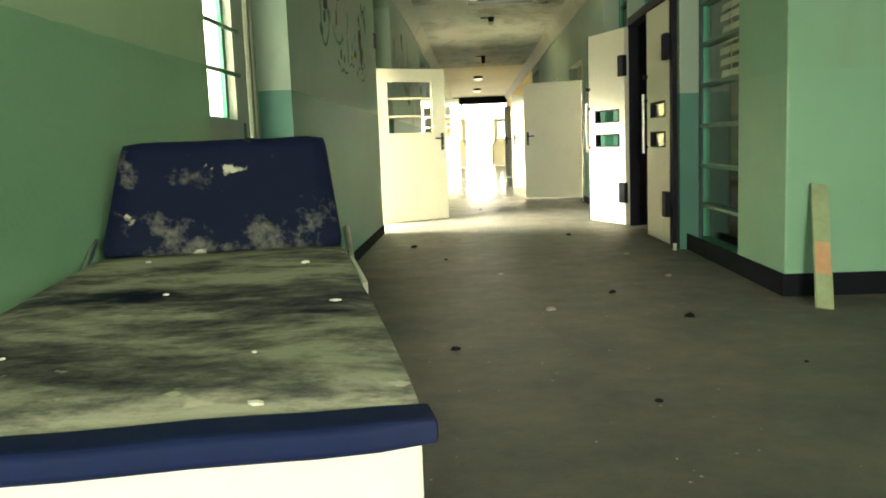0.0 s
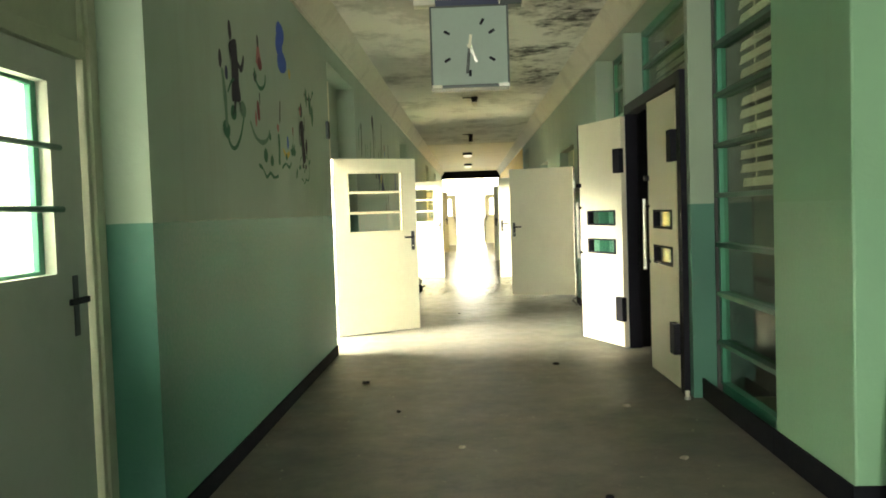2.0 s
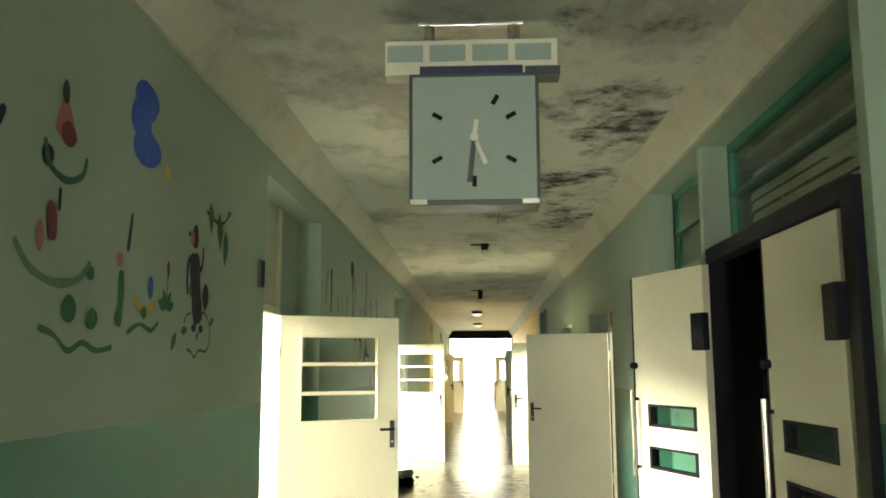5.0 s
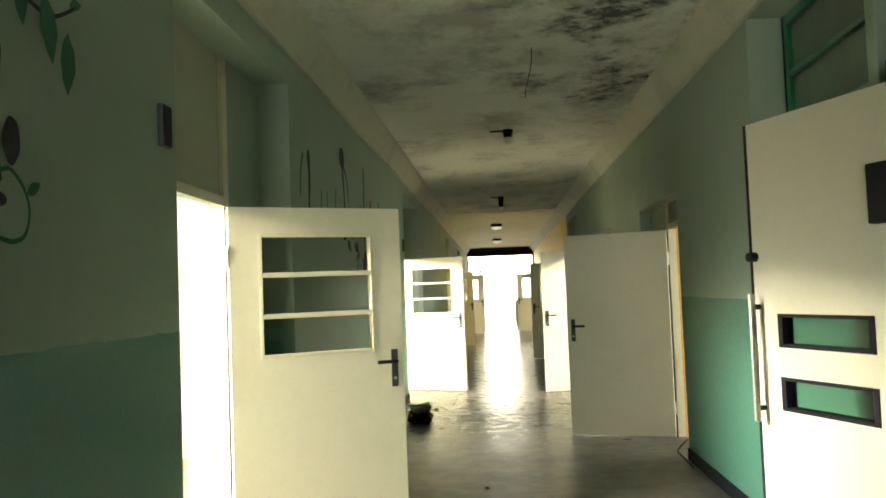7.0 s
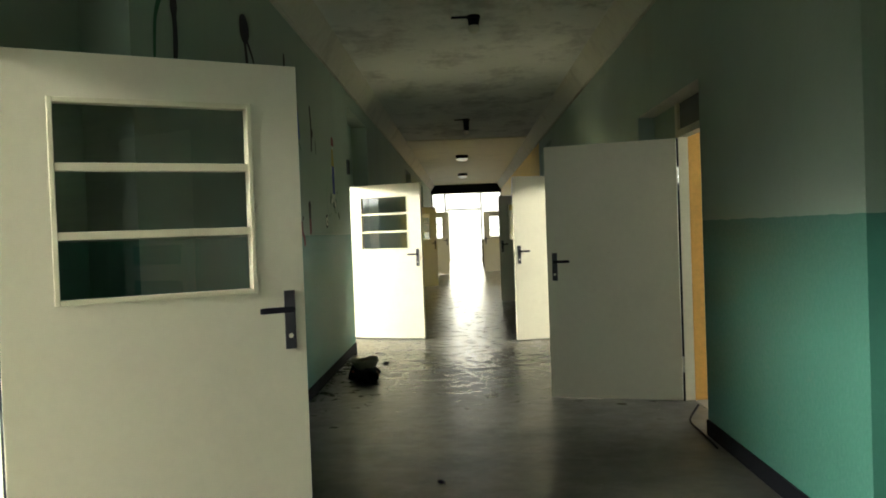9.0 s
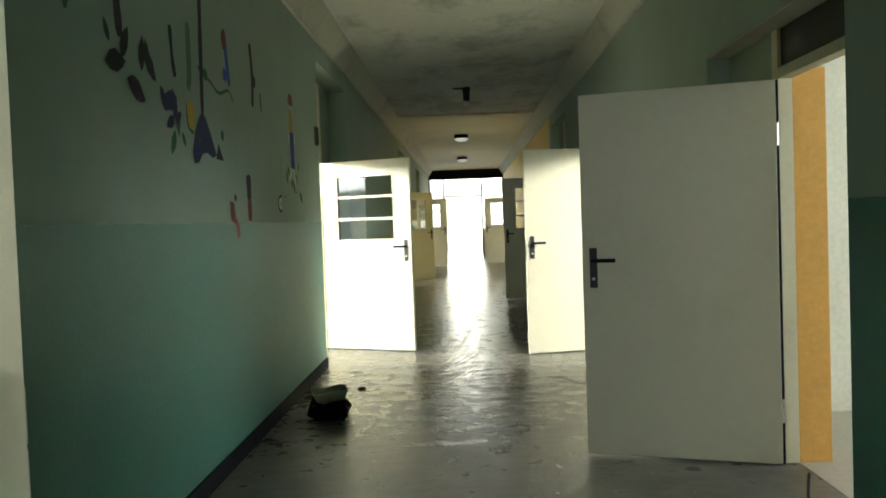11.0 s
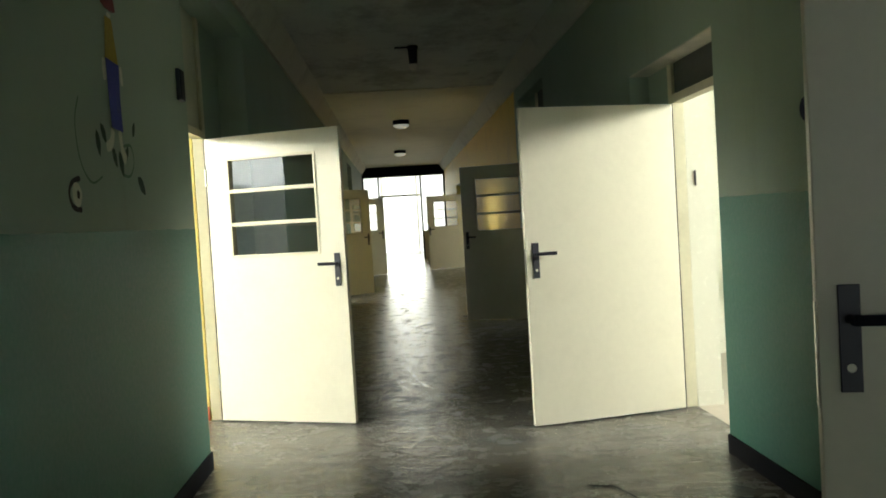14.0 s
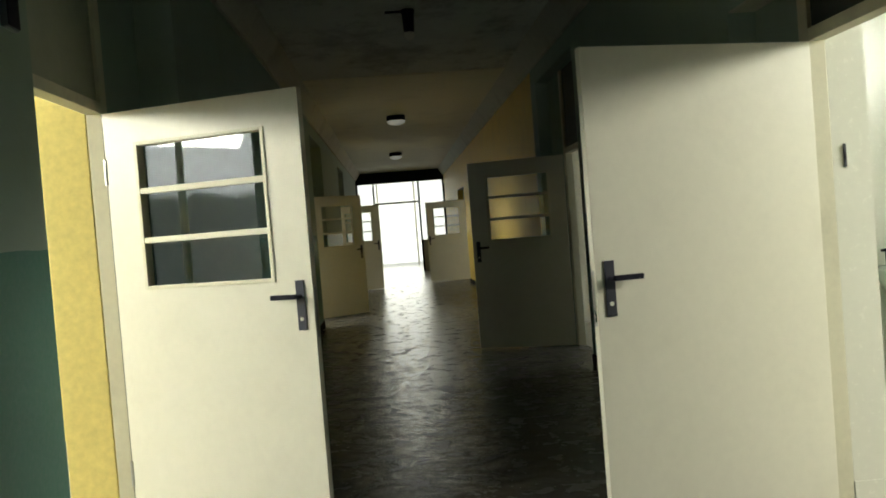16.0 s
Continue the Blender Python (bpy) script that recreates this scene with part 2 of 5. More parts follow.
M_DOOR = worn("cream_door_paint", (0.78, 0.74, 0.61), 0.36, grain=22, vary=0.05, relief=0.06, dirt=0.14, dirt_colour=(0.38, 0.33, 0.22))
M_GREYDOOR = worn("grey_door_paint", (0.40, 0.43, 0.40), 0.5, grain=22, vary=0.06, relief=0.06, dirt=0.2)
M_FRAME = worn("cream_frame_paint", (0.72, 0.68, 0.52), 0.5, vary=0.08, relief=0.08)
M_PANEL = worn("grey_green_panel_paint", (0.40, 0.42, 0.32), 0.6, vary=0.1)
M_DARKPANEL = worn("dark_panel_paint", (0.05, 0.06, 0.06), 0.6, vary=0.1)
M_GREENFRAME = worn("green_frame_paint", (0.035, 0.21, 0.135), 0.4, vary=0.1, relief=0.08)
M_DARKGREEN = worn("dark_green_bar_paint", (0.03, 0.10, 0.075), 0.45, vary=0.1)
M_BLACK = worn("black_metal", (0.010, 0.010, 0.018), 0.65, vary=0.1, dirt=0.03, relief=0.05)
M_BLACK.node_tree.nodes["Principled BSDF"].inputs["Specular IOR Level"].default_value = 0.15
M_PLATE = worn("tarnished_handle_metal", (0.045, 0.045, 0.06), 0.4, vary=0.15, metal=0.3, dirt=0.1, relief=0.05)
M_STEEL = worn("brushed_steel", (0.55, 0.55, 0.53), 0.3, metal=1.0, dirt=0.1, relief=0.05)
M_VINYL = vinyl("dusty_blue_vinyl", 0.43)
M_VINYLDARK = vinyl("blue_vinyl_with_less_dust", 0.532)
M_BLUE = worn("blue_vinyl_edge", (0.008, 0.015, 0.06), 0.7)
M_BLUE.node_tree.nodes["Principled BSDF"].inputs["Specular IOR Level"].default_value = 0.15
M_WHITE = worn("chipped_white_paint", (0.82, 0.80, 0.68), 0.5, vary=0.06)
M_CLOCK = worn("grey_green_clock_face", (0.36, 0.45, 0.42), 0.45, vary=0.05, relief=0.03, dirt=0.12)
M_CLOCKCASE = worn("clock_case_metal", (0.07, 0.085, 0.09), 0.45, metal=0.4, dirt=0.15)
M_NAVY = worn("navy_plastic", (0.02, 0.03, 0.10), 0.4)
M_LAMPGLASS = worn("opal_glass", (0.85, 0.82, 0.7), 0.2, vary=0.03, relief=0.0, dirt=0.05)
M_BLIND = thin_slat("blind_slat", (0.88, 0.86, 0.74))
M_WOOD = worn("peeling_wood", (0.35, 0.42, 0.24), 0.7, grain=12, vary=0.35, dirt=0.4)
M_PEACH = worn("bare_wood", (0.62, 0.36, 0.2), 0.7, grain=12, vary=0.3)
M_DEBRIS = worn("plaster_debris", (0.35, 0.33, 0.27), 0.9, vary=0.35)
M_CERAMIC = worn("white_ceramic", (0.86, 0.85, 0.78), 0.15, vary=0.03, relief=0.02, dirt=0.05)
M_TILE = worn("white_tile", (0.84, 0.82, 0.72), 0.25, vary=0.04, relief=0.03, dirt=0.06)
M_GLASS = glass("pane_glass")
M_PAINTEDGLASS = worn("painted_over_glass", (0.13, 0.17, 0.14), 0.22, grain=5, vary=0.15, relief=0.02, dirt=0.2)
M_FROST = frosted("obscure_glass")
M_DULLGLASS = glass("dusty_glass", (0.82, 0.88, 0.82), 0.06)
M_GLOW = distance("overcast_distance", 45.0, 9.0)
# weaker copy of the backdrop glow, turned down to keep the office dim
M_GLOWDIM = distance("distance_dimmed", 5.0, 1.0)
M_GLOWEND = glow("overcast_sky", (1.0, 0.96, 0.8), 9.0)
M_CURTAIN = worn("dull_green_cloth", (0.07, 0.13, 0.11), 0.9, grain=60, vary=0.2)
M_BRICKRED = worn("red_skirting", (0.4, 0.12, 0.06), 0.6)


# ---- mesh helpers ----
def add_box(bm, x0, x1, y0, y1, z0, z1, bevel=0.0):
    """One box in bm, its edges bevelled if asked."""
    v = [bm.verts.new((x, y, z)) for z in (z0, z1) for y in (y0, y1) for x in (x0, x1)]
    faces = [bm.faces.new([v[i] for i in q]) for q in ((0, 2, 3, 1), (4, 5, 7, 6), (0, 1, 5, 4), (2, 6, 7, 3), (0, 4, 6, 2), (1, 3, 7, 5))]
    if bevel:
        edges = list({e for f in faces for e in f.edges})
        bmesh.ops.bevel(bm, geom=edges, offset=bevel, segments=2, affect="EDGES", profile=0.6)
    return bm


def boxes(*rows, bevel=0.0):
    bm = bmesh.new()
    for r in rows:
        add_box(bm, *r, bevel=bevel)
    return bm


def add_rod(bm, a, b, r, seg=12, r2=None):
    """A round bar from a to b."""
    a, b = Vector(a), Vector(b)
    m = Matrix.Translation((a + b) / 2) @ (b - a).to_track_quat("Z", "Y").to_matrix().to_4x4()
    bmesh.ops.create_cone(bm, cap_ends=True, segments=seg, radius1=r, radius2=r if r2 is None else r2, depth=(b - a).length, matrix=m)
    return bm


def rod(a, b, r, seg=12, r2=None):
    return add_rod(bmesh.new(), a, b, r, seg, r2)


def part(name, bm, material, parent=None, label=""):
    """Links a bmesh as one mesh object, under a thing or a part if one is given."""
    me = bpy.data.meshes.new(name)
    bmesh.ops.recalc_face_normals(bm, faces=bm.faces)
    bm.to_mesh(me)
    bm.free()
    me.materials.append(material)
    ob = new(name, me)
    ob.parent = parent
    if label:
        tagged(ob, label)
    return ob


def smooth(ob):
    ob.data.shade_smooth()
    return ob


def setting(name, bm, material, label="", category=""):
    return tagged(part(name, bm, material), label, category, kind="structure")


def thing(name, m, label, category, group="", kind=""):
    ob = new(name)
    ob.matrix_basis = m
    return tagged(ob, label, category, group, kind)


# ---- the corridor's shell ----
XL, XR = -0.755, 2.085      # faces of the two long walls
TH, THR = 0.28, 0.205      # their thickness
ZK = 3.04                  # foot of the coved cornice
Y0, Y1 = -8.0, 42.0

# openings in the left wall: near edge, far edge, top
LEFT = [(3.42, 5.01, 2.86), (9.6, 11.5, 2.86), (17.86, 19.8, 2.86), (27.42, 29.3, 2.86), (33.4, 35.3, 2.86)]
# openings in the right wall
RIGHT = [(5.1, 11.3, 3.04), (13.46, 15.3, 2.27), (17.45, 19.0, 2.27), (22.4, 24.3, 2.86), (34.6, 36.5, 2.27)]


def long_wall(x0, x1, spans, y0, y1):
    rows, y = [], y0
    for a, b, top in spans:
        if a > y:
            rows.append((x0, x1, y, a, 0, ZC + 0.1))
        rows.append((x0, x1, a, b, top, ZC + 0.1))
        y = b
    rows.append((x0, x1, y, y1, 0, ZC + 0.1))
    return boxes(*rows)


setting("wall_left_near", boxes((XL - TH, XL, Y0, 3.42, 0, ZC + 0.1)), M_NEARWALL, "wall painted green up to the ceiling", "wall")
setting("wall_left", long_wall(XL - TH, XL, LEFT, 3.42, Y1), M_WALL, "plaster wall, sage above a glossy green dado", "wall")
NEARX = 2.84
setting("wall_right", long_wall(XR, XR + THR, RIGHT[1:4], 11.3, 24.6), M_WALL, "plaster wall, sage above a glossy green dado", "wall")
setting("wall_right_far", long_wall(XR, XR + THR, RIGHT[4:], 24.6, Y1), M_OCHRE, "ochre painted corridor wall", "wall")
setting("wall_right_near", boxes((NEARX, NEARX + 0.3, Y0, -3.0, 0, ZC + 0.1), (NEARX, NEARX + 0.3, 0.2, 5.1, 0, ZC + 0.1), (NEARX, NEARX + 0.3, -3.0, 0.2, 0, 0.8), (NEARX, NEARX + 0.3, -3.0, 0.2, 2.7, ZC + 0.1)), M_NEARWALL, "green painted wall beside the dark door", "wall")
setting("wall_pillar", boxes((2.2, NEARX + 0.3, 5.1, 6.02, 0, ZC + 0.1), bevel=0.012), M_PILLAR, "broad green painted pillar with a pale edge", "pillar")
setting("wall_beam", boxes((XR, XR + 0.36, 6.02, 11.3, ZK, ZC + 0.1)), M_WALL, "plaster beam over the glazed partition", "beam")
setting("wall_behind", boxes((XL - TH, NEARX + 0.3, Y0 - 0.3, Y0, 0, 0.6), (XL - TH, -0.7, Y0 - 0.3, Y0, 0.6, ZC + 0.1), (0.9, NEARX + 0.3, Y0 - 0.3, Y0, 0.6, ZC + 0.1), (-0.7, 0.9, Y0 - 0.3, Y0, 2.8, ZC + 0.1)), M_WALL, "plain wall with a window opening", "wall")
setting("floor", boxes((XL - TH, NEARX + 0.3, Y0 - 0.3, 50, -0.2, 0)), M_FLOOR, "worn grey-brown linoleum floor with dust and scuffs", "floor")
setting("ceiling", boxes((XL - TH, NEARX + 0.3, Y0 - 0.3, 25.4, ZC, ZC + 0.25)), M_CEIL, "stained whitewashed ceiling with black mould", "ceiling")
setting("ceiling_far", boxes((XL - TH, NEARX + 0.3, 25.4, Y1 + 0.3, ZC - 0.012, ZC + 0.25)), M_FARCEIL, "cleaner cream ceiling of the far stretch", "ceiling")


def cove(x, into, y0, y1):
    """A sloped cornice between wall and ceiling with a small bead at its foot."""
    prof = [(0, ZK), (0.03, ZK), (0.035, ZK + 0.02), (0.16, ZC - 0.02), (0.17, ZC), (0, ZC)]
    bm = bmesh.new()
    ends = [[bm.verts.new((x + into * a, y, z)) for a, z in prof] for y in (y0, y1)]
    for i in range(len(prof)):
        j = (i + 1) % len(prof)
        bm.faces.new((ends[0][i], ends[0][j], ends[1][j], ends[1][i]))
    bm.faces.new(ends[0])
    bm.faces.new(ends[1][::-1])
    return bm


setting("cornice", cove(XL, 1, Y0, Y1), M_CORNICE, "flaking whitewashed cornice", "cornice")
setting("cornice", cove(XR, -1, 6.02, Y1), M_CORNICE, "flaking whitewashed cornice", "cornice")


def skirting(spans):
    return boxes(*spans, bevel=0.004)


SK = 0.1
setting("baseboard", skirting([(XL, XL + 0.014, a, b, 0, SK) for a, b in ((Y0, 3.42), (5.01, 9.6), (11.5, 17.86), (19.8, 27.42), (29.3, 33.4), (35.3, Y1))]), M_SKIRT, "dark painted skirting", "baseboard")
setting("baseboard", skirting([(XR - 0.014, XR, a, b, 0, SK) for a, b in ((11.3, 13.46), (15.3, 17.45), (19.0, 22.4), (24.3, 34.6), (36.5, Y1))] + [(2.186, 2.2, 5.09, 6.02, 0, 0.14), (2.186, NEARX - 0.002, 5.086, 5.1, 0, 0.14), (2.186, 2.2, 6.02, 7.45, 0, 0.14)]), M_SKIRT, "dark painted skirting", "baseboard")


# ---- side rooms: shells with a window in the outer wall ----
def side_room(tag, side, y0, y1, depth, paint, window, watts, colour, floor=M_ROOMFLOOR, aim=0.25, outside=M_GLOW):
    """A plain room beyond the long wall; side -1 left, 1 right. window: y0, y1, z0, z1."""
    xa = (XL - TH) if side < 0 else (XR + THR)
    xb = xa + side * depth
    lo, hi = min(xa, xb), max(xa, xb)
    t = 0.2
    out = (xb - t, xb) if side < 0 else (xb, xb + t)
    rows = [(lo, hi, y0 - t, y0, 0, ZC + 0.1), (lo, hi, y1, y1 + t, 0, ZC + 0.1)]
    if window:
        a, b, c, d = window
        rows += [(*out, y0 - t, a, 0, ZC + 0.1), (*out, b, y1 + t, 0, ZC + 0.1), (*out, a, b, 0, c), (*out, a, b, d, ZC + 0.1)]
    else:
        rows += [(*out, y0 - t, y1 + t, 0, ZC + 0.1)]
    setting("wall_" + tag, boxes(*rows), paint, "plain walls of a side room", "wall")
    setting("floor_" + tag, boxes((lo, hi, y0, y1, -0.15, 0.002)), floor, "side room floor", "floor")
    setting("ceiling_" + tag, boxes((lo - t, hi + t, y0 - t, y1 + t, ZC + 0.1, ZC + 0.3)), M_ROOM, "side room ceiling", "ceiling")
    if window:
        w = tagged(new("window_" + tag), "white framed window in a side room", "window", kind="structure")
        xm = (out[0] + out[1]) / 2
        part("window_frame", boxes((xm - 0.03, xm + 0.03, a, a + 0.06, c, d), (xm - 0.03, xm + 0.03, b - 0.06, b, c, d), (xm - 0.03, xm + 0.03, a + 0.06, b - 0.06, c, c + 0.06), (xm - 0.03, xm + 0.03, a + 0.06, b - 0.06, d - 0.06, d), (xm - 0.025, xm + 0.025, (a + b) / 2 - 0.04, (a + b) / 2 + 0.04, c + 0.06, d - 0.06), bevel=0.004), M_WHITE, w)
        for k in range(1, int((b - a) / 1.2)):
            y = a + k * (b - a) / int((b - a) / 1.2)
            if abs(y - (a + b) / 2) > 0.2:
                part("mullion", boxes((xm - 0.025, xm + 0.025, y - 0.03, y + 0.03, c + 0.06, d - 0.06), bevel=0.004), M_WHITE, w)
        for u, v in ((a + 0.06, (a + b) / 2 - 0.04), ((a + b) / 2 + 0.04, b - 0.06)):
            pane = part("pane", boxes((xm - 0.003, xm + 0.003, u, v, c + 0.06, d - 0.06)), M_GLASS, w)
            pane.visible_shadow = False
        part("window_sill", boxes((xb - 0.14 if side > 0 else xb, xb if side > 0 else xb + 0.14, a - 0.05, b + 0.05, c - 0.035, c), bevel=0.006), M_WHITE, w)
        xg = xb + side * 1.6
        setting("backdrop_" + tag, boxes((min(xg, xg + side * 0.05), max(xg, xg + side * 0.05), a - 2.5, b + 2.5, -0.5, 4.5)), outside, "pale overcast daylight outside a window", "backdrop")
        xe = xb + side * 0.35
        window_lamp("window_light_" + tag, (xe, (a + b) / 2, d - 0.1), (xa, (a + b) / 2, aim), b - a, 1.3, watts, colour)


side_room("near_left", -1, 2.4, 6.2, 1.5, M_WHITE, (2.6, 6.0, 0.7, 2.8), 550, DAY)
side_room("ward_one", -1, 6.7, 13.6, 2.5, M_ROOM, (7.6, 10.6, 0.85, 3.1), 7000, DAY)
side_room("ward_two", -1, 14.2, 21.2, 3.6, M_YELLOW, (15.0, 19.9, 0.85, 3.1), 6500, DAY)
side_room("ward_three", -1, 26.2, 30.6, 3.4, M_ROOM, (26.8, 29.9, 0.85, 2.6), 2800, DAY)
side_room("ward_four", -1, 32.2, 36.4, 3.4, M_ROOM, (32.8, 35.8, 0.85, 2.6), 1700, DAY)
side_room("office", 1, 6.0, 7.38, 3.2, M_OFFICESHADE, (6.1, 7.3, 1.0, 2.6), 190, DAY, aim=1.9, outside=M_GLOWDIM)
# no window here; the wall colour carries the doorway's darkness
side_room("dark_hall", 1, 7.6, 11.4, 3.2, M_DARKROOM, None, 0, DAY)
side_room("store", 1, 11.85, 15.6, 3.2, M_ROOM, (12.4, 14.6, 0.9, 2.9), 90, DAY)
side_room("washroom", 1, 16.2, 20.4, 3.0, M_TILE, (16.4, 17.9, 0.9, 3.1), 3200, DAY)
side_room("ward_five", 1, 21.6, 25.4, 3.2, M_ROOM, (22.2, 24.8, 0.9, 2.6), 18, WARM)
side_room("ward_six", 1, 33.4, 37.4, 3.2, M_ROOM, (34.0, 36.8, 0.9, 2.6), 900, DAY)

# window behind the walk's start
w = tagged(new("window_behind"), "tall window at the corridor's near end", "window", kind="structure")
part("window_frame", boxes((-0.7, -0.64, Y0 - 0.18, Y0 - 0.12, 0.6, 2.8), (0.84, 0.9, Y0 - 0.18, Y0 - 0.12, 0.6, 2.8), (-0.64, 0.84, Y0 - 0.18, Y0 - 0.12, 0.6, 0.66), (-0.64, 0.84, Y0 - 0.18, Y0 - 0.12, 2.74, 2.8), (0.07, 0.13, Y0 - 0.18, Y0 - 0.12, 0.66, 2.74), bevel=0.004), M_WHITE, w)
window_lamp("window_light_behind", (0.1, Y0 - 0.06, 1.7), (0.9, 6.0, 1.4), 1.5, 2.1, 680, (1.0, 0.97, 0.8))
# out-of-view window and lamp, added to brighten couch and near walls
w = tagged(new("unseen_side_window"), "unseen window added to light the near walls", "window", kind="structure")
part("window_frame", boxes((NEARX + 0.12, NEARX + 0.18, -3.0, -2.94, 0.8, 2.7), (NEARX + 0.12, NEARX + 0.18, 0.14, 0.2, 0.8, 2.7), (NEARX + 0.12, NEARX + 0.18, -2.94, 0.14, 0.8, 0.86), (NEARX + 0.12, NEARX + 0.18, -2.94, 0.14, 2.64, 2.7), (NEARX + 0.12, NEARX + 0.18, -1.44, -1.36, 0.86, 2.64), bevel=0.004), M_WHITE, w)
window_lamp("unseen_side_light", (NEARX + 0.1, -1.4, 1.75), (0.5, 0.4, 0.9), 3.0, 1.8, 37, (0.98, 1.0, 0.84))


# ---- doors ----
def lever_handle(parent, s, z, toward):
    """Long back plates and levers on both faces, at distance s along the leaf."""
    h = part("door_handle", boxes((s - 0.021, s + 0.021, -0.026, -0.02, z - 0.12, z + 0.1), (s - 0.021, s + 0.021, 0.02, 0.026, z - 0.12, z + 0.1), bevel=0.002), M_PLATE, parent, "long tarnished metal back plate")
    for side in (-1, 1):
        bm = rod((s, side * 0.024, z + 0.03), (s, side * 0.066, z + 0.03), 0.009)
        add_box(bm, min(s, s + toward * 0.125), max(s, s + toward * 0.125), side * 0.064 - 0.007, side * 0.064 + 0.007, z + 0.02, z + 0.042, bevel=0.004)
        part("lever", bm, M_BLACK, h, "dark lever")
        part("keyhole", rod((s, side * 0.0255, z - 0.07), (s, side * 0.028, z - 0.07), 0.009), M_WHITE, h)
    return h


def hinges(parent):
    for z in (0.28, 1.72):
        part("hinge", rod((-0.004, -0.016, z - 0.06), (-0.004, -0.016, z + 0.06), 0.010), M_STEEL, parent)


def leaf_door(m, width, glazed, label, number):
    """An open flush door leaf, hinged at its origin; glazed ones have three stacked panes."""
    d = thing("door_%d" % number, m, label, "door", "white room doors")
    t, top = 0.02, 1.995
    if glazed:
        a, b, c, e = 0.165, width - 0.178, 1.152, 1.845
        part("leaf", boxes((0, a, -t, t, 0.01, top), (b, width, -t, t, 0.01, top), (a, b, -t, t, 0.01, c), (a, b, -t, t, e, top)), M_DOOR, d)
        rows = [(a, a + 0.018, c, e), (b - 0.018, b, c, e), (a + 0.018, b - 0.018, c, c + 0.018), (a + 0.018, b - 0.018, e - 0.018, e)]
        part("glazing_bead", boxes(*[(x0, x1, -t - 0.006, t + 0.006, z0, z1) for x0, x1, z0, z1 in rows], bevel=0.003), M_FRAME, d)
        step = (e - c) / 3
        for k in (1, 2):
            part("glazing_bar", boxes((a + 0.018, b - 0.018, -t - 0.004, t + 0.004, c + k * step - 0.014, c + k * step + 0.014), bevel=0.004), M_FRAME, d)
        for k in range(3):
            p = part("pane", boxes((a + 0.018, b - 0.018, -0.002, 0.002, c + k * step + 0.014 + 0.004 * (k == 0), c + (k + 1) * step - 0.014 - 0.004 * (k == 2))), M_GLASS, d)
            p.visible_shadow = False
    else:
        part("leaf", boxes((0, width, -t, t, 0.01, top), bevel=0.003), M_DOOR, d)
    lever_handle(d, width - 0.06, 1.055, -1)
    hinges(d)
    part("lock_face", boxes((width, width + 0.002, -0.01, 0.01, 0.9, 1.12)), M_STEEL, d)
    return d


leaf_door(pose(-0.93, 10.76, 0, 0, 0, 30.8), 1.025, True, "cream door with three glazed panes, standing open", 1)
leaf_door(pose(-0.93, 19.07, 0, 0, 0, -21.6), 1.03, True, "cream door with three glazed panes, standing open", 2)
leaf_door(pose(2.19, 14.48, 0, 0, 0, 162.5), 1.01, False, "plain cream flush door, standing open", 3)
leaf_door(pose(2.19, 18.466, 0, 0, 0, 191.3), 1.05, False, "plain cream flush door, open to the washroom", 4)
leaf_door(pose(2.19, 23.6, 0, 0, 0, 160.2), 1.025, True, "cream glazed door in shade, standing open", 5)
leaf_door(pose(-0.93, 28.6, 0, 0, 0, 37.8), 0.98, True, "cream glazed door far down the corridor, open", 6)
leaf_door(pose(-0.93, 34.6, 0, 0, 0, 14.0), 1.0, True, "cream glazed door far down the corridor, open", 7)
leaf_door(pose(2.19, 35.75, 0, 0, 0, 174.0), 1.0, True, "cream glazed door far down the corridor, open", 8)


def left_frame(a, b, hinge, number):
    """Jambs, head and the solid panel over the door, set back in the niche."""
    f = tagged(new("door_frame_%d" % number), "cream painted door frame with a solid panel above", "door frame", kind="structure")
    x0, x1 = -1.03, -0.955
    part("jamb", boxes((x0, x1, a, a + 0.07, 0, 2.86), bevel=0.004), M_FRAME, f)
    part("jamb", boxes((x0, x1, hinge + 0.035, hinge + 0.12, 0, 2.86), bevel=0.004), M_FRAME, f)
    part("head", boxes((x0, x1, a + 0.07, hinge + 0.035, 2.005, 2.06), bevel=0.004), M_FRAME, f)
    part("head_panel", boxes((x0 + 0.02, x1 - 0.02, a + 0.07, hinge + 0.035, 2.06, 2.86)), M_PANEL, f, "flat grey-green panel")
    # dark strip drawn in for the shadow line between leaf and jamb
    part("shadow_gap", boxes((x1 + 0.002, x1 + 0.02, hinge + 0.022, hinge + 0.036, 0, 2.0)), M_SKIRT, f, "dark strip painted for the shadow gap")
    part("side_panel", boxes((x0, x1 - 0.01, hinge + 0.12, b, 0, 2.86)), M_WALL, f, "plastered strip beside the frame")


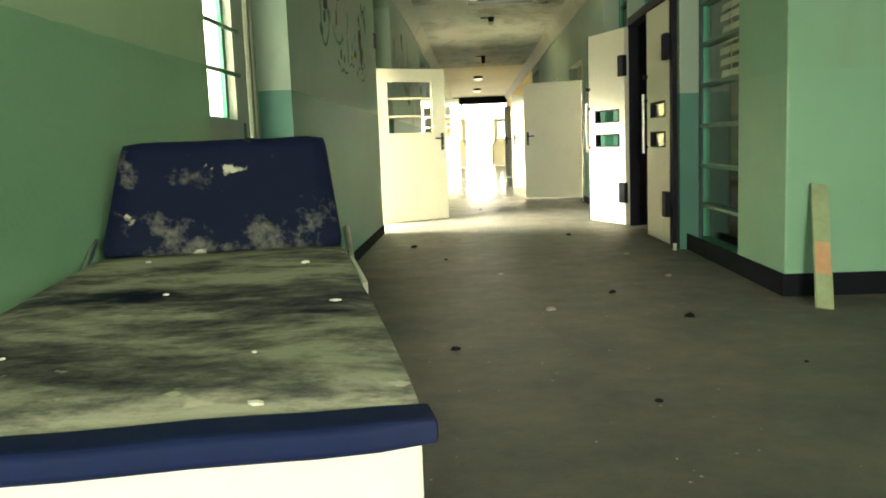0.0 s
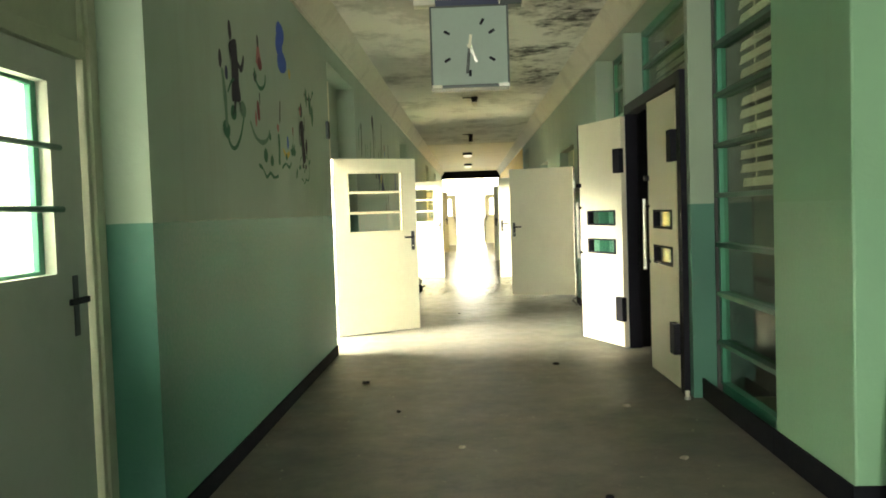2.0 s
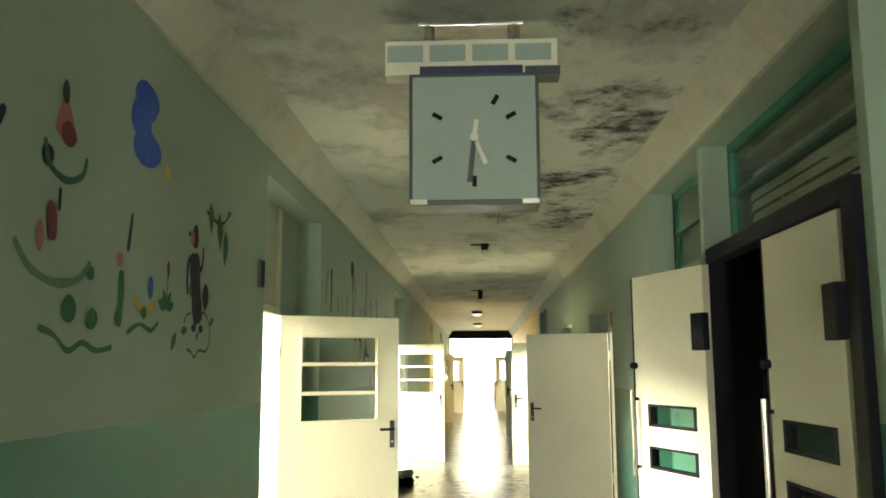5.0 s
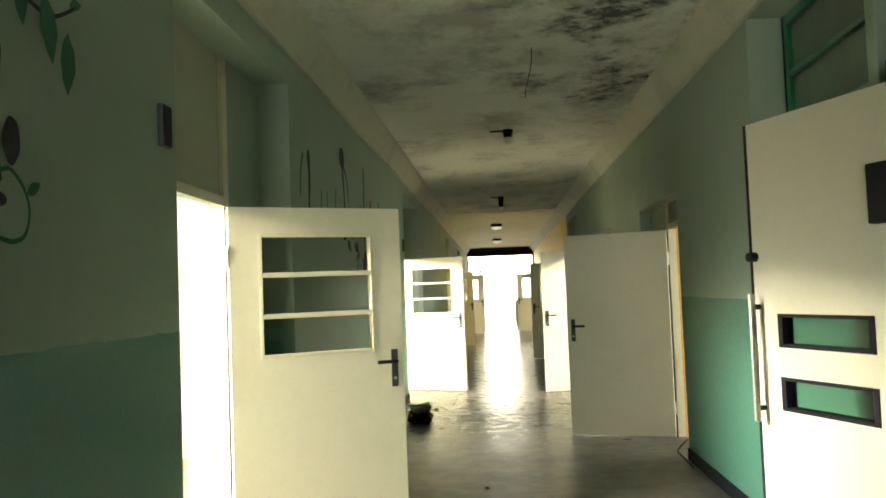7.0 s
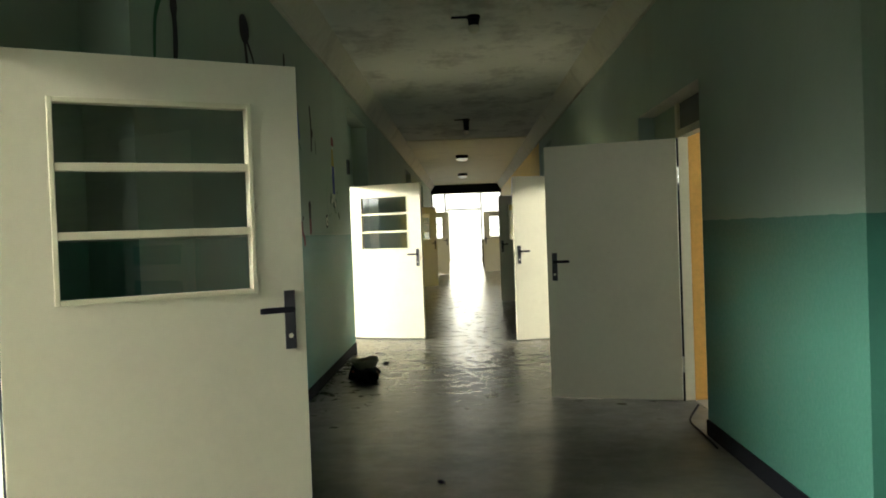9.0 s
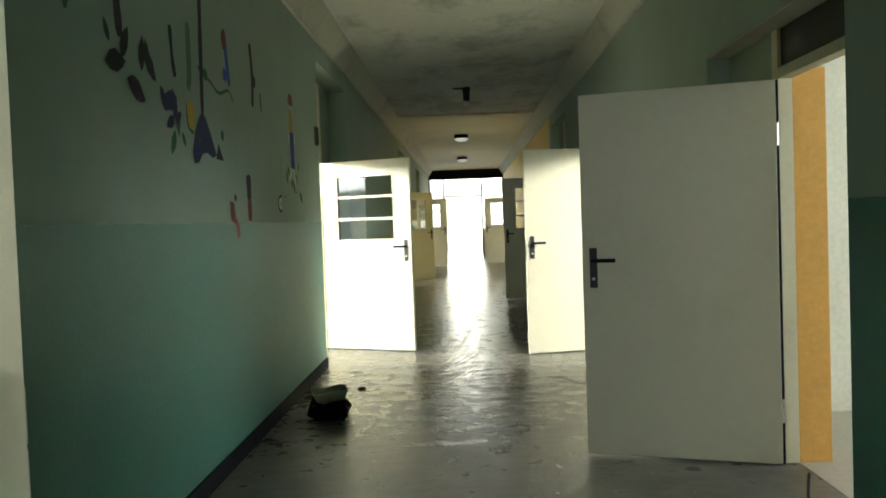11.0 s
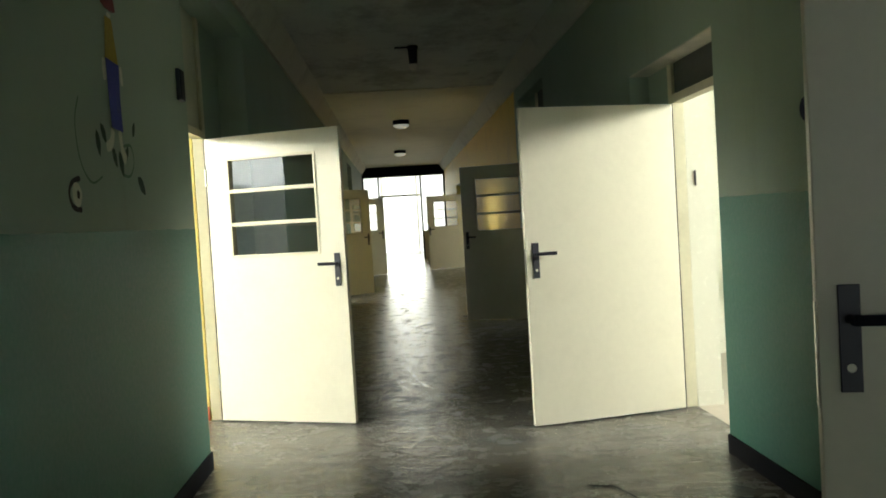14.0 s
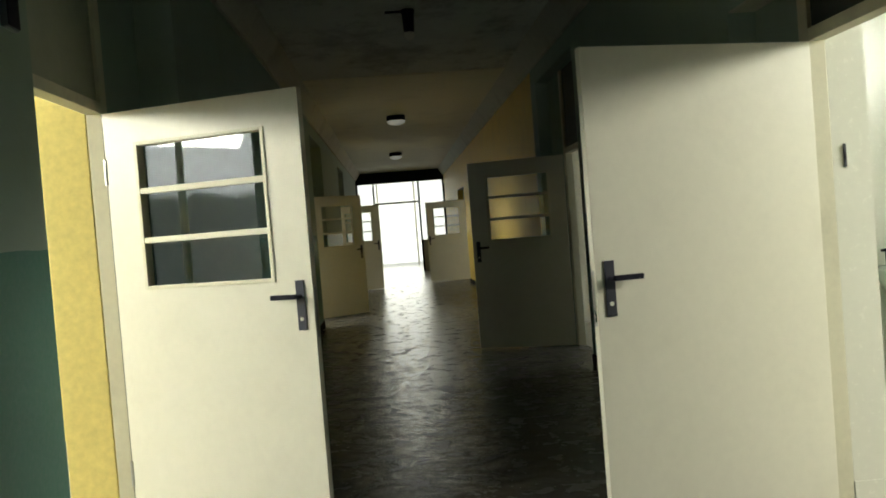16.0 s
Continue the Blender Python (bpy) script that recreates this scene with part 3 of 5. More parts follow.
def right_frame(a, b, hinge, number):
    f = tagged(new("door_frame_%d" % number), "cream painted door frame in a plastered niche", "door frame", kind="structure")
    x0, x1 = 2.215, 2.29
    part("jamb", boxes((x0, x1, a, a + 0.06, 0, 2.27), bevel=0.004), M_FRAME, f)
    part("jamb", boxes((x0, x1, hinge + 0.03, hinge + 0.11, 0, 2.27), bevel=0.004), M_FRAME, f)
    part("head", boxes((x0, x1, a + 0.06, hinge + 0.03, 2.005, 2.06), bevel=0.004), M_FRAME, f)
    part("head_panel", boxes((x0 + 0.02, x1 - 0.02, a + 0.06, hinge + 0.03, 2.06, 2.262)), M_DARKPANEL, f, "dark panel over the door")
    # pale slab paints in the light the floor throws under the lintel
    part("soffit", boxes((XR + 0.004, x0 + 0.02, a + 0.002, b - 0.002, 2.262, 2.269)), M_CORNICE, f, "niche soffit coloured pale for light from the floor")
    # same drawn shadow line on the hinge side of the right-hand doors
    part("shadow_gap", boxes((x0 - 0.02, x0 - 0.002, hinge + 0.022, hinge + 0.036, 0, 2.0)), M_SKIRT, f, "dark strip painted for the shadow gap")
    part("side_panel", boxes((x0 + 0.01, x1, hinge + 0.11, b, 0, 2.27)), M_WALL, f, "plastered strip beside the frame")


for k, ((a, b, top), hinge) in enumerate(zip(LEFT[1:], (10.76, 19.07, 28.6, 34.6)), 1):
    left_frame(a, b, hinge, k)
right_frame(13.46, 15.3, 14.48, 5)
right_frame(17.45, 19.0, 18.466, 6)
right_frame(34.6, 36.5, 35.75, 7)
f = tagged(new("door_frame_8"), "cream door frame below a dark panel", "door frame", kind="structure")
part("jamb", boxes((2.215, 2.29, 22.4, 22.46, 0, 2.86), bevel=0.004), M_FRAME, f)
part("jamb", boxes((2.215, 2.29, 23.58, 23.68, 0, 2.86), bevel=0.004), M_FRAME, f)
part("head", boxes((2.215, 2.29, 22.46, 23.58, 2.005, 2.06), bevel=0.004), M_FRAME, f)
part("head_panel", boxes((2.235, 2.27, 22.46, 23.58, 2.06, 2.86)), M_DARKPANEL, f, "dark panel over the door")
part("side_panel", boxes((2.225, 2.29, 23.68, 24.3, 0, 2.86)), M_WALL, f)

# linings of three doorways, on the hinge side
setting("trim_lining_one", boxes((-1.2, -1.037, 10.8, 10.9, 0, 2.06), bevel=0.003), M_ROOM, "cream doorway lining", "trim")
setting("trim_lining_two", boxes((-1.26, -1.037, 19.11, 19.2, 0, 2.06), bevel=0.003), M_YELLOW, "yellow doorway lining", "trim")
setting("trim_lining_three", boxes((2.292, 2.46, 14.515, 14.62, 0, 2.06), bevel=0.003), M_ORANGE, "orange doorway lining", "trim")

# closed barred door beside the couch
d = thing("door_9", pose(-1.0, 0, 0), "closed grey door with three barred bright panes", "door")
part("leaf", boxes((-0.025, 0.02, 3.62, 3.85, 0.01, 2.03), (-0.025, 0.02, 4.62, 4.86, 0.01, 2.03), (-0.025, 0.02, 3.85, 4.62, 0.01, 1.185), (-0.025, 0.02, 3.85, 4.62, 1.91, 2.03)), M_GREYDOOR, d)
part("pane_rebate", boxes((-0.07, -0.026, 4.585, 4.64, 1.15, 1.94), (-0.07, -0.026, 3.83, 3.885, 1.15, 1.94), (-0.07, -0.026, 3.885, 4.585, 1.15, 1.2), (-0.07, -0.026, 3.885, 4.585, 1.895, 1.94), bevel=0.004), M_GREENFRAME, d, "bright green pane surround")
for k in range(3):
    z = 1.2 + k * 0.232
    p = part("pane", boxes((-0.055, -0.05, 3.885, 4.585, z, z + 0.231)), M_FROST, d)
    p.visible_shadow = False
for z in (1.43, 1.665):
    part("bar", rod((0.03, 3.78, z), (0.03, 4.67, z), 0.012), M_DARKGREEN, d, "dark green round bar")
h = part("door_handle", boxes((0.02, 0.026, 4.735, 4.775, 0.93, 1.17), bevel=0.002), M_PLATE, d)
part("lever", boxes((0.05, 0.065, 4.64, 4.79, 1.06, 1.085), bevel=0.004), M_BLACK, h)
part("spindle", rod((0.024, 4.755, 1.072), (0.058, 4.755, 1.072), 0.009), M_BLACK, h)
f = tagged(new("door_frame_9"), "grey-green moulded door frame", "door frame", kind="structure")
part("jamb", boxes((-1.06, -0.955, 4.875, 5.008, 0, 2.86), (-0.955, -0.94, 4.9, 4.94, 0, 2.86), bevel=0.004), M_PANEL, f)
part("jamb", boxes((-1.06, -0.955, 3.422, 3.61, 0, 2.86), bevel=0.004), M_PANEL, f)
part("head", boxes((-1.06, -0.955, 3.61, 4.875, 2.035, 2.1), bevel=0.004), M_PANEL, f)
part("head_panel", boxes((-1.04, -0.975, 3.61, 4.875, 2.1, 2.86)), M_PANEL, f)

# closed grey door on the wide part's wall
d = thing("door_10", pose(NEARX, 0, 0), "closed dark blue-grey door", "door")
part("leaf", boxes((-0.035, -0.003, 3.75, 4.86, 0.01, 2.3), bevel=0.003), worn("blue_grey_door_paint", (0.10, 0.13, 0.14), 0.45, vary=0.1), d)
part("door_handle", boxes((-0.043, -0.035, 3.85, 3.89, 0.93, 1.17), bevel=0.002), M_PLATE, d)
part("hinge", rod((-0.03, 4.872, 1.7), (-0.03, 4.872, 1.85), 0.012), M_BLACK, d)
f = tagged(new("door_frame_10"), "green painted door frame", "door frame", kind="structure")
part("jamb", boxes((NEARX - 0.05, NEARX - 0.002, 4.885, 4.96, 0, 2.38), bevel=0.004), M_GREENFRAME, f)
part("jamb", boxes((NEARX - 0.05, NEARX - 0.002, 3.65, 3.725, 0, 2.38), bevel=0.004), M_GREENFRAME, f)
part("head", boxes((NEARX - 0.05, NEARX - 0.002, 3.725, 4.885, 2.31, 2.38), bevel=0.004), M_GREENFRAME, f)


# ---- metal double door ----
def metal_leaf(m, width, number, flip):
    """A sheet metal leaf with two slot windows, a pull bar and two heavy black hinge boxes. flip: the face seen from the corridor."""
    d = thing("door_%d" % number, m, "cream sheet metal door leaf with two slot windows", "door", "metal double door")
    t, top = 0.025, 2.21
    s0, s1 = 0.12, width - 0.17
    slots = ((0.90, 1.05), (1.18, 1.33))
    part("leaf", boxes((0.0, s0, -t, t, 0.02, top), (s1, width - 0.02, -t, t, 0.02, top), (s0, s1, -t, t, 0.02, 0.90), (s0, s1, -t, t, 1.05, 1.18), (s0, s1, -t, t, 1.33, top)), M_DOOR, d)
    part("edge_strip", boxes((width - 0.02, width, -t - 0.002, t + 0.002, 0.02, top), bevel=0.003), M_BLACK, d)
    for a, b in slots:
        part("slot_frame", boxes((s0, s1, -t - 0.004, t + 0.004, a, a + 0.016), (s0, s1, -t - 0.004, t + 0.004, b - 0.016, b), (s0, s0 + 0.03, -t - 0.004, t + 0.004, a + 0.016, b - 0.016), (s1 - 0.03, s1, -t - 0.004, t + 0.004, a + 0.016, b - 0.016)), M_BLACK, d)
        p = part("pane", boxes((s0 + 0.03, s1 - 0.03, -0.003, 0.003, a + 0.016, b - 0.016)), M_DULLGLASS, d)
        p.visible_shadow = False
    y = flip * 0.07
    h = part("pull_bar", rod((width - 0.05, y, 0.84), (width - 0.05, y, 1.42), 0.014), M_STEEL, d, "long steel pull bar")
    for z in (0.9, 1.36):
        part("bracket", rod((width - 0.05, flip * t, z), (width - 0.05, y, z), 0.012), M_BLACK, h)
    part("knob", rod((width - 0.04, flip * t, 1.59), (width - 0.04, flip * 0.065, 1.59), 0.022), M_BLACK, d)
    for z in (0.27, 1.68):
        part("hinge_box", boxes((-0.05, 0.075, flip * t if flip > 0 else -t - 0.05, t + 0.05 if flip > 0 else -t, z, z + 0.23), bevel=0.008), M_BLACK, d, "heavy black hinge box")
    return d


metal_leaf(pose(2.05, 9.49, 0, 0, 0, 111.0), 0.84, 11, 1)
metal_leaf(pose(2.115, 7.65, 0, 0, 0, 91.5), 0.86, 12, 1)
f = tagged(new("door_frame_11"), "near-black metal frame of the double door", "door frame", kind="structure")
part("jamb", boxes((2.085, 2.2, 7.49, 7.6, 0, 2.32), bevel=0.006), M_BLACK, f)
part("jamb", boxes((2.085, 2.2, 9.53, 9.6, 0, 2.32), bevel=0.006), M_BLACK, f)
part("head", boxes((2.085, 2.2, 7.6, 9.53, 2.23, 2.32), bevel=0.006), M_BLACK, f)
part("jamb_plate", boxes((2.06, 2.083, 9.53, 9.585, 0, 2.22), bevel=0.004), worn("blue_grey_metal", (0.3, 0.36, 0.38), 0.4), f)

# posts and glazing of the partition
for y0, y1, z0 in ((7.4, 7.487, 0), (9.75, 9.84, 0)):
    setting("post", boxes((2.125, 2.345, y0, y1, z0, ZK), bevel=0.006), M_WALL, "painted partition post", "post")
g = tagged(new("glazed_partition"), "green barred window of a dim office", "window", kind="structure")
part("window_frame", boxes((2.31, 2.37, 7.34, 7.398, 0.1, ZK), (2.31, 2.37, 6.022, 6.08, 0.1, ZK), (2.31, 2.37, 6.08, 7.34, 0.02, 0.12), bevel=0.004), M_GREENFRAME, g)
levels = [0.12, 0.4, 0.74, 1.08, 1.42, 1.76, 2.1, 2.44, 2.78, 3.035]
for z in levels[1:-1]:
    part("bar", boxes((2.28, 2.38, 6.08, 7.34, z - 0.016, z + 0.016), bevel=0.005), M_DARKGREEN, g)
for a, b in zip(levels, levels[1:]):
    p = part("pane", boxes((2.338, 2.342, 6.08, 7.34, a + 0.016, b - 0.016)), M_DULLGLASS, g)
    p.visible_shadow = False
g = tagged(new("transom_window"), "green framed transom over the metal door", "window", kind="structure")
for a, b in ((7.49, 9.748), (9.842, 11.298)):
    part("window_frame", boxes((2.3, 2.36, a, a + 0.05, 2.33, ZK), (2.3, 2.36, b - 0.05, b, 2.33, ZK), (2.3, 2.36, a + 0.05, b - 0.05, 2.33, 2.39), (2.3, 2.36, a + 0.05, b - 0.05, 2.98, ZK), bevel=0.004), M_GREENFRAME, g)
    part("bar", boxes((2.29, 2.37, a + 0.05, b - 0.05, 2.67, 2.7), bevel=0.004), M_DARKGREEN, g)
    for z0, z1 in ((2.39, 2.67), (2.7, 2.98)):
        p = part("pane", boxes((2.328, 2.332, a + 0.05, b - 0.05, z0, z1)), M_DULLGLASS if a < 8 else M_PAINTEDGLASS, g)
        p.visible_shadow = False
setting("wall_under_transom", boxes((2.2, 2.4, 9.842, 11.298, 0, 2.328), (2.2, 2.4, 7.49, 9.6, 2.322, 2.328)), M_WALL, "green painted panel behind the open leaf", "wall")

# black colour stands for the shade in the gap between the leaves
setting("wall_jamb_lining", boxes((2.202, 2.4, 9.602, 9.748, 0, 2.328)), M_BLACK, "doorway lining blackened for the shaded gap", "wall")

# ---- couch ----
c = thing("examination_couch", pose(-0.071, 2.416, -0.018, 0, 0, 12.1), "dusty dark blue vinyl couch on a chipped white frame", "couch")
L, W = 1.625, 0.684


def pad(x0, x1, y0, y1, z0, z1):
    """A soft upholstered slab: bevelled, subdivided and slightly uneven."""
    bm = boxes((x0, x1, y0, y1, z0, z1))
    bmesh.ops.subdivide_edges(bm, edges=bm.edges, cuts=10, use_grid_fill=True)
    cx, cy, cz = (x0 + x1) / 2, (y0 + y1) / 2, (z0 + z1) / 2
    hx, hy, hz = (x1 - x0) / 2, (y1 - y0) / 2, (z1 - z0) / 2
    r = min(hx, hy, hz) * 0.7
    for v in bm.verts:
        q = Vector((v.co.x - cx, v.co.y - cy, v.co.z - cz))
        core = Vector([max(-h + r, min(h - r, a)) for a, h in zip(q, (hx, hy, hz))])
        off = q - core
        if off.length > 1e-6:
            q = core + off.normalized() * min(off.length, r)
        dent = 0.006 * noise.noise(Vector((v.co.x * 5, v.co.y * 5, v.co.z * 5)))
        v.co = Vector((cx + q.x, cy + q.y, cz + q.z + dent))
    return bm


smooth(part("seat", pad(-W, 0, -L + 0.05, -0.005, 0.708, 0.748), M_VINYL, c, "dust-covered blue vinyl pad"))
part("seat_edge", pad(-W - 0.004, 0.006, -L - 0.012, -L + 0.06, 0.712, 0.747), M_BLUE, c, "clean blue rolled front edge")
back = pad(-W, 0, -0.03, 0.03, 0.0, 0.34)
for v in back.verts:
    v.co.x += (-0.035 - 0.10 * v.co.x / W) * v.co.z / 0.34
bmesh.ops.transform(back, matrix=pose(0, 0.02, 0.735, -16, 0, 0), verts=back.verts)
smooth(part("backrest", back, M_VINYLDARK, c, "raised blue vinyl headrest with plaster crumbs"))
part("body", boxes((-W + 0.01, -0.01, -L + 0.01, -0.03, 0.5, 0.712), bevel=0.006), M_WHITE, c, "white chipped side board")
for x in (-W + 0.05, -0.05):
    for y in (-L + 0.06, -0.1):
        part("leg", boxes((x - 0.022, x + 0.022, y - 0.022, y + 0.022, 0.018, 0.52), bevel=0.004), M_WHITE, c)
for x in (-W - 0.012, 0.012):
    part("side_rail", boxes((x - 0.006, x + 0.006, -0.62, -0.02, 0.70, 0.728), bevel=0.002), M_WHITE, c, "pale steel side rail")
    part("strut", rod((x, -0.3, 0.655), (x, 0.02, 0.79), 0.009), M_STEEL, c, "bent steel headrest strut")
part("stretcher", boxes((-W + 0.07, -0.07, -L + 0.05, -L + 0.08, 0.16, 0.2), bevel=0.004), M_WHITE, c)

# crumbs of plaster on the couch
for k in range(9):
    u, v = random.random(), random.random()
    m = pose(-0.071, 2.416, -0.018, 0, 0, 12.1) @ pose(-W * (0.06 + 0.88 * u), -L * (0.05 + 0.93 * v), 0.749, 0, 0, random.uniform(0, 180))
    s = random.uniform(0.004, 0.013)
    bm = bmesh.new()
    bmesh.ops.create_icosphere(bm, subdivisions=1, radius=s)
    for vert in bm.verts:
        vert.co = Vector((vert.co.x * random.uniform(0.8, 1.6), vert.co.y, max(vert.co.z, -s * 0.3) * 0.5 + s * 0.15))
    ob = part("plaster_crumb", bm, M_WHITE)
    ob.matrix_basis = m
    tagged(ob, "pale flake of plaster lying on the couch", "debris", "crumbs on the couch")

# ---- leaning plank ----
p = thing("plank", pose(2.27, 4.66, 0, -29.5, 9.5, 0), "peeling green board leaning on the pillar", "plank")
part("board", boxes((-0.05, 0.05, 0, 0.022, 0.011, 0.80), bevel=0.004), M_WOOD, p)
part("bare_patch", boxes((-0.046, 0.04, -0.0015, 0.001, 0.22, 0.42)), M_PEACH, p, "bare orange-brown wood")

# ---- clock and sign ----
c = thing("hanging_clock", pose(0.625, 8.15, 0), "square grey double-faced clock hung from the ceiling", "clock")
part("case", boxes((-0.305, 0.305, -0.09, 0.09, 2.335, 2.955), bevel=0.006), M_CLOCKCASE, c)
part("rim", boxes((-0.305, -0.29, -0.106, 0.106, 2.35, 2.945), (0.29, 0.305, -0.106, 0.106, 2.35, 2.945), (-0.305, 0.305, -0.106, 0.106, 2.945, 2.958), (-0.305, 0.305, -0.106, 0.106, 2.325, 2.35), bevel=0.003), M_CLOCKCASE, c)
for x in (-0.3, 0.22):
    part("corner_clip", boxes((x, x + 0.08, -0.112, -0.104, 2.328, 2.352), bevel=0.003), M_WHITE if x < 0 else M_STEEL, c)
for side in (-1, 1):
    y = side * 0.096
    face = part("dial", boxes((-0.29, 0.29, min(y, side * 0.089), max(y, side * 0.089), 2.35, 2.945)), M_CLOCK, c, "plain grey-green dial")
    for ang, lo in ((60, 0.2), (120, 0.2), (180, 0.22), (240, 0.2), (300, 0.2), (330, 0.2)):
        a = radians(ang)
        q = pose(0.2 * math.sin(a) * side, y - 0.002 * side, 2.648 + 0.21 * math.cos(a), 0, ang * side, 0)
        bm = boxes((-0.011, 0.011, -0.004, 0.004, -0.026, 0.026), bevel=0.003)
        bmesh.ops.transform(bm, matrix=q, verts=bm.verts)
        part("hour_mark", bm, M_BLACK, face)
    for ang, a0, a1, wd, mat, name in ((186, 0.0, 0.215, 0.012, M_CLOCKCASE, "minute_hand"), (158, 0.0, 0.14, 0.012, M_STEEL, "hour_hand"), (8, 0.0, 0.085, 0.011, M_WHITE, "hand_tail")):
        bm = boxes((-wd, wd, -0.003, 0.003, a0, a1), bevel=0.002)
        bmesh.ops.transform(bm, matrix=pose(0, y + side * 0.008, 2.648, 0, ang, 0), verts=bm.verts)
        part(name, bm, mat, face)
    part("hub", rod((0, y, 2.648), (0, y + side * 0.014, 2.648), 0.02, 16), M_WHITE, face)

s = thing("signal_box", pose(0.613, 8.2, 0), "cream ceiling sign box with four blank windows", "sign")
part("body", boxes((-0.42, 0.42, -0.06, 0.06, 2.99, 3.165), bevel=0.006), M_WHITE, s)
for k in range(4):
    x = -0.41 + k * 0.208
    part("sign_window", boxes((x, x + 0.175, -0.064, -0.055, 3.055, 3.14), bevel=0.003), M_CLOCK, s, "blank grey window")
part("strip", boxes((-0.25, 0.25, -0.068, 0.03, 2.97, 3.03), bevel=0.004), M_NAVY, s, "navy strip")
part("end_block", boxes((0.26, 0.43, -0.066, 0.05, 2.975, 3.025), bevel=0.004), M_CLOCKCASE, s)
part("neck", boxes((-0.27, 0.27, -0.05, 0.03, 2.956, 2.972), bevel=0.003), M_WHITE, s)
for x in (-0.21, 0.21):
    part("hanger", rod((x, 0, 3.16), (x, 0, 3.262), 0.032, 14), M_STEEL, s, "bright steel hanger")
part("ceiling_bar", boxes((-0.26, 0.26, -0.03, 0.03, 3.252, 3.27), bevel=0.004), M_STEEL, s)


# ---- ceiling lamps ----
def drum_lamp(y):
    l = thing("ceiling_light", pose(0.56, y, 0), "round flush ceiling light with an opal glass bowl", "ceiling light", "corridor lights")
    smooth(part("rose", rod((0, 0, ZC - 0.1), (0, 0, ZC), 0.155, 32), M_BLACK, l))
    bm = bmesh.new()
    bmesh.ops.create_uvsphere(bm, u_segments=28, v_segments=14, radius=0.15)
    for v in bm.verts:
        v.co.z = min(v.co.z, 0) * 0.45 + ZC - 0.1
    smooth(part("bowl", bm, M_LIT, l, "lit opal glass bowl"))


M_LIT = glow("lit_opal_glass", (1.0, 0.93, 0.72), 1.2)
drum_lamp(29.0)
drum_lamp(35.6)


def bare_lamp(x, y, drop, group="corridor lights"):
    """A lamp holder with its glass gone, on a cross of conduit."""
    l = thing("lamp_holder", pose(x, y, 0), "dark broken lamp holder on the ceiling", "ceiling light", group)
    part("rose", rod((0, 0, ZC - 0.03), (0, 0, ZC), 0.06, 20), M_BLACK, l)
    part("socket", rod((0, 0, ZC - drop), (0, 0, ZC - 0.02), 0.045, 18, 0.055), M_BLACK, l)
    bm = bmesh.new()
    bmesh.ops.create_uvsphere(bm, u_segments=18, v_segments=12, radius=0.05, matrix=Matrix.Translation((0, 0, ZC - drop - 0.02)))
    smooth(part("bulb", bm, M_LAMPGLASS, l))
    part("conduit", rod((-0.2, 0, ZC - 0.012), (0.02, 0, ZC - 0.012), 0.011), M_BLACK, l)


bare_lamp(0.66, 22.4, 0.2)
bare_lamp(0.72, 15.6, 0.09)

# wall boxes
for y, z in ((9.46, 2.18), (17.7, 2.14)):
    b = thing("wall_box", pose(XL, y, z), "small dark metal box screwed to the wall", "electrical box", "wall boxes")
    part("body", boxes((0.0005, 0.022, -0.045, 0.045, -0.085, 0.085), bevel=0.006), M_CLOCKCASE, b)
    part("lid", boxes((0.022, 0.027, -0.04, 0.04, -0.08, 0.08), bevel=0.003), M_BLACK, b)

# ---- far end ----
e = tagged(new("end_screen"), "glazed end screen with an open middle door", "window", kind="structure")
part("lintel", boxes((XL, XR, 41.9, 42.1, 2.9, ZC)), M_SKIRT, e, "dark lintel")
for x in (XL + 0.03, -0.2, 1.25, XR - 0.03):
    part("mullion", boxes((x - 0.03, x + 0.03, 41.95, 42.05, 0, 2.9), bevel=0.004), M_BLACK, e)
part("transom", boxes((-0.17, 1.22, 41.96, 42.04, 2.22, 2.28), bevel=0.004), M_FRAME, e)
for a, b in ((XL + 0.06, -0.23), (1.28, XR - 0.06)):
    part("side_panel", boxes((a, b, 41.97, 42.03, 0, 1.0)), M_DOOR, e)
    p = part("pane", boxes((a, b, 41.997, 42.003, 1.0, 2.9)), M_GLASS, e)
    p.visible_shadow = False
setting("wall_end_room", boxes((-2.2, -1.9, 42.1, 48.0, 0, 3.4), (3.2, 3.5, 42.1, 48.0, 0, 3.4), (-2.2, XL - TH, 41.9, 42.1, 0, 3.4), (XR + TH, 3.5, 41.9, 42.1, 0, 3.4)), M_ROOM, "pale walls of the far stair hall", "wall")
setting("ceiling_end_room", boxes((-2.2, 3.5, 42.1, 48.0, 3.27, 3.5)), M_ROOM, "far ceiling", "ceiling")
setting("backdrop", boxes((-4, 6, 50.0, 50.05, -1, 5)), M_GLOWEND, "overcast daylight beyond the end window", "backdrop")
w = tagged(new("window_end"), "full height window at the far end", "window", kind="structure")
for x in (-1.85, -0.2, 1.25, 3.15):
    part("mullion", boxes((x - 0.03, x + 0.03, 47.9, 48.0, 0, 3.27), bevel=0.004), M_WHITE, w)
window_lamp("window_light_end", (0.65, 47.8, 1.7), (0.65, 42, 1.2), 4.4, 2.8, 700, DAY)


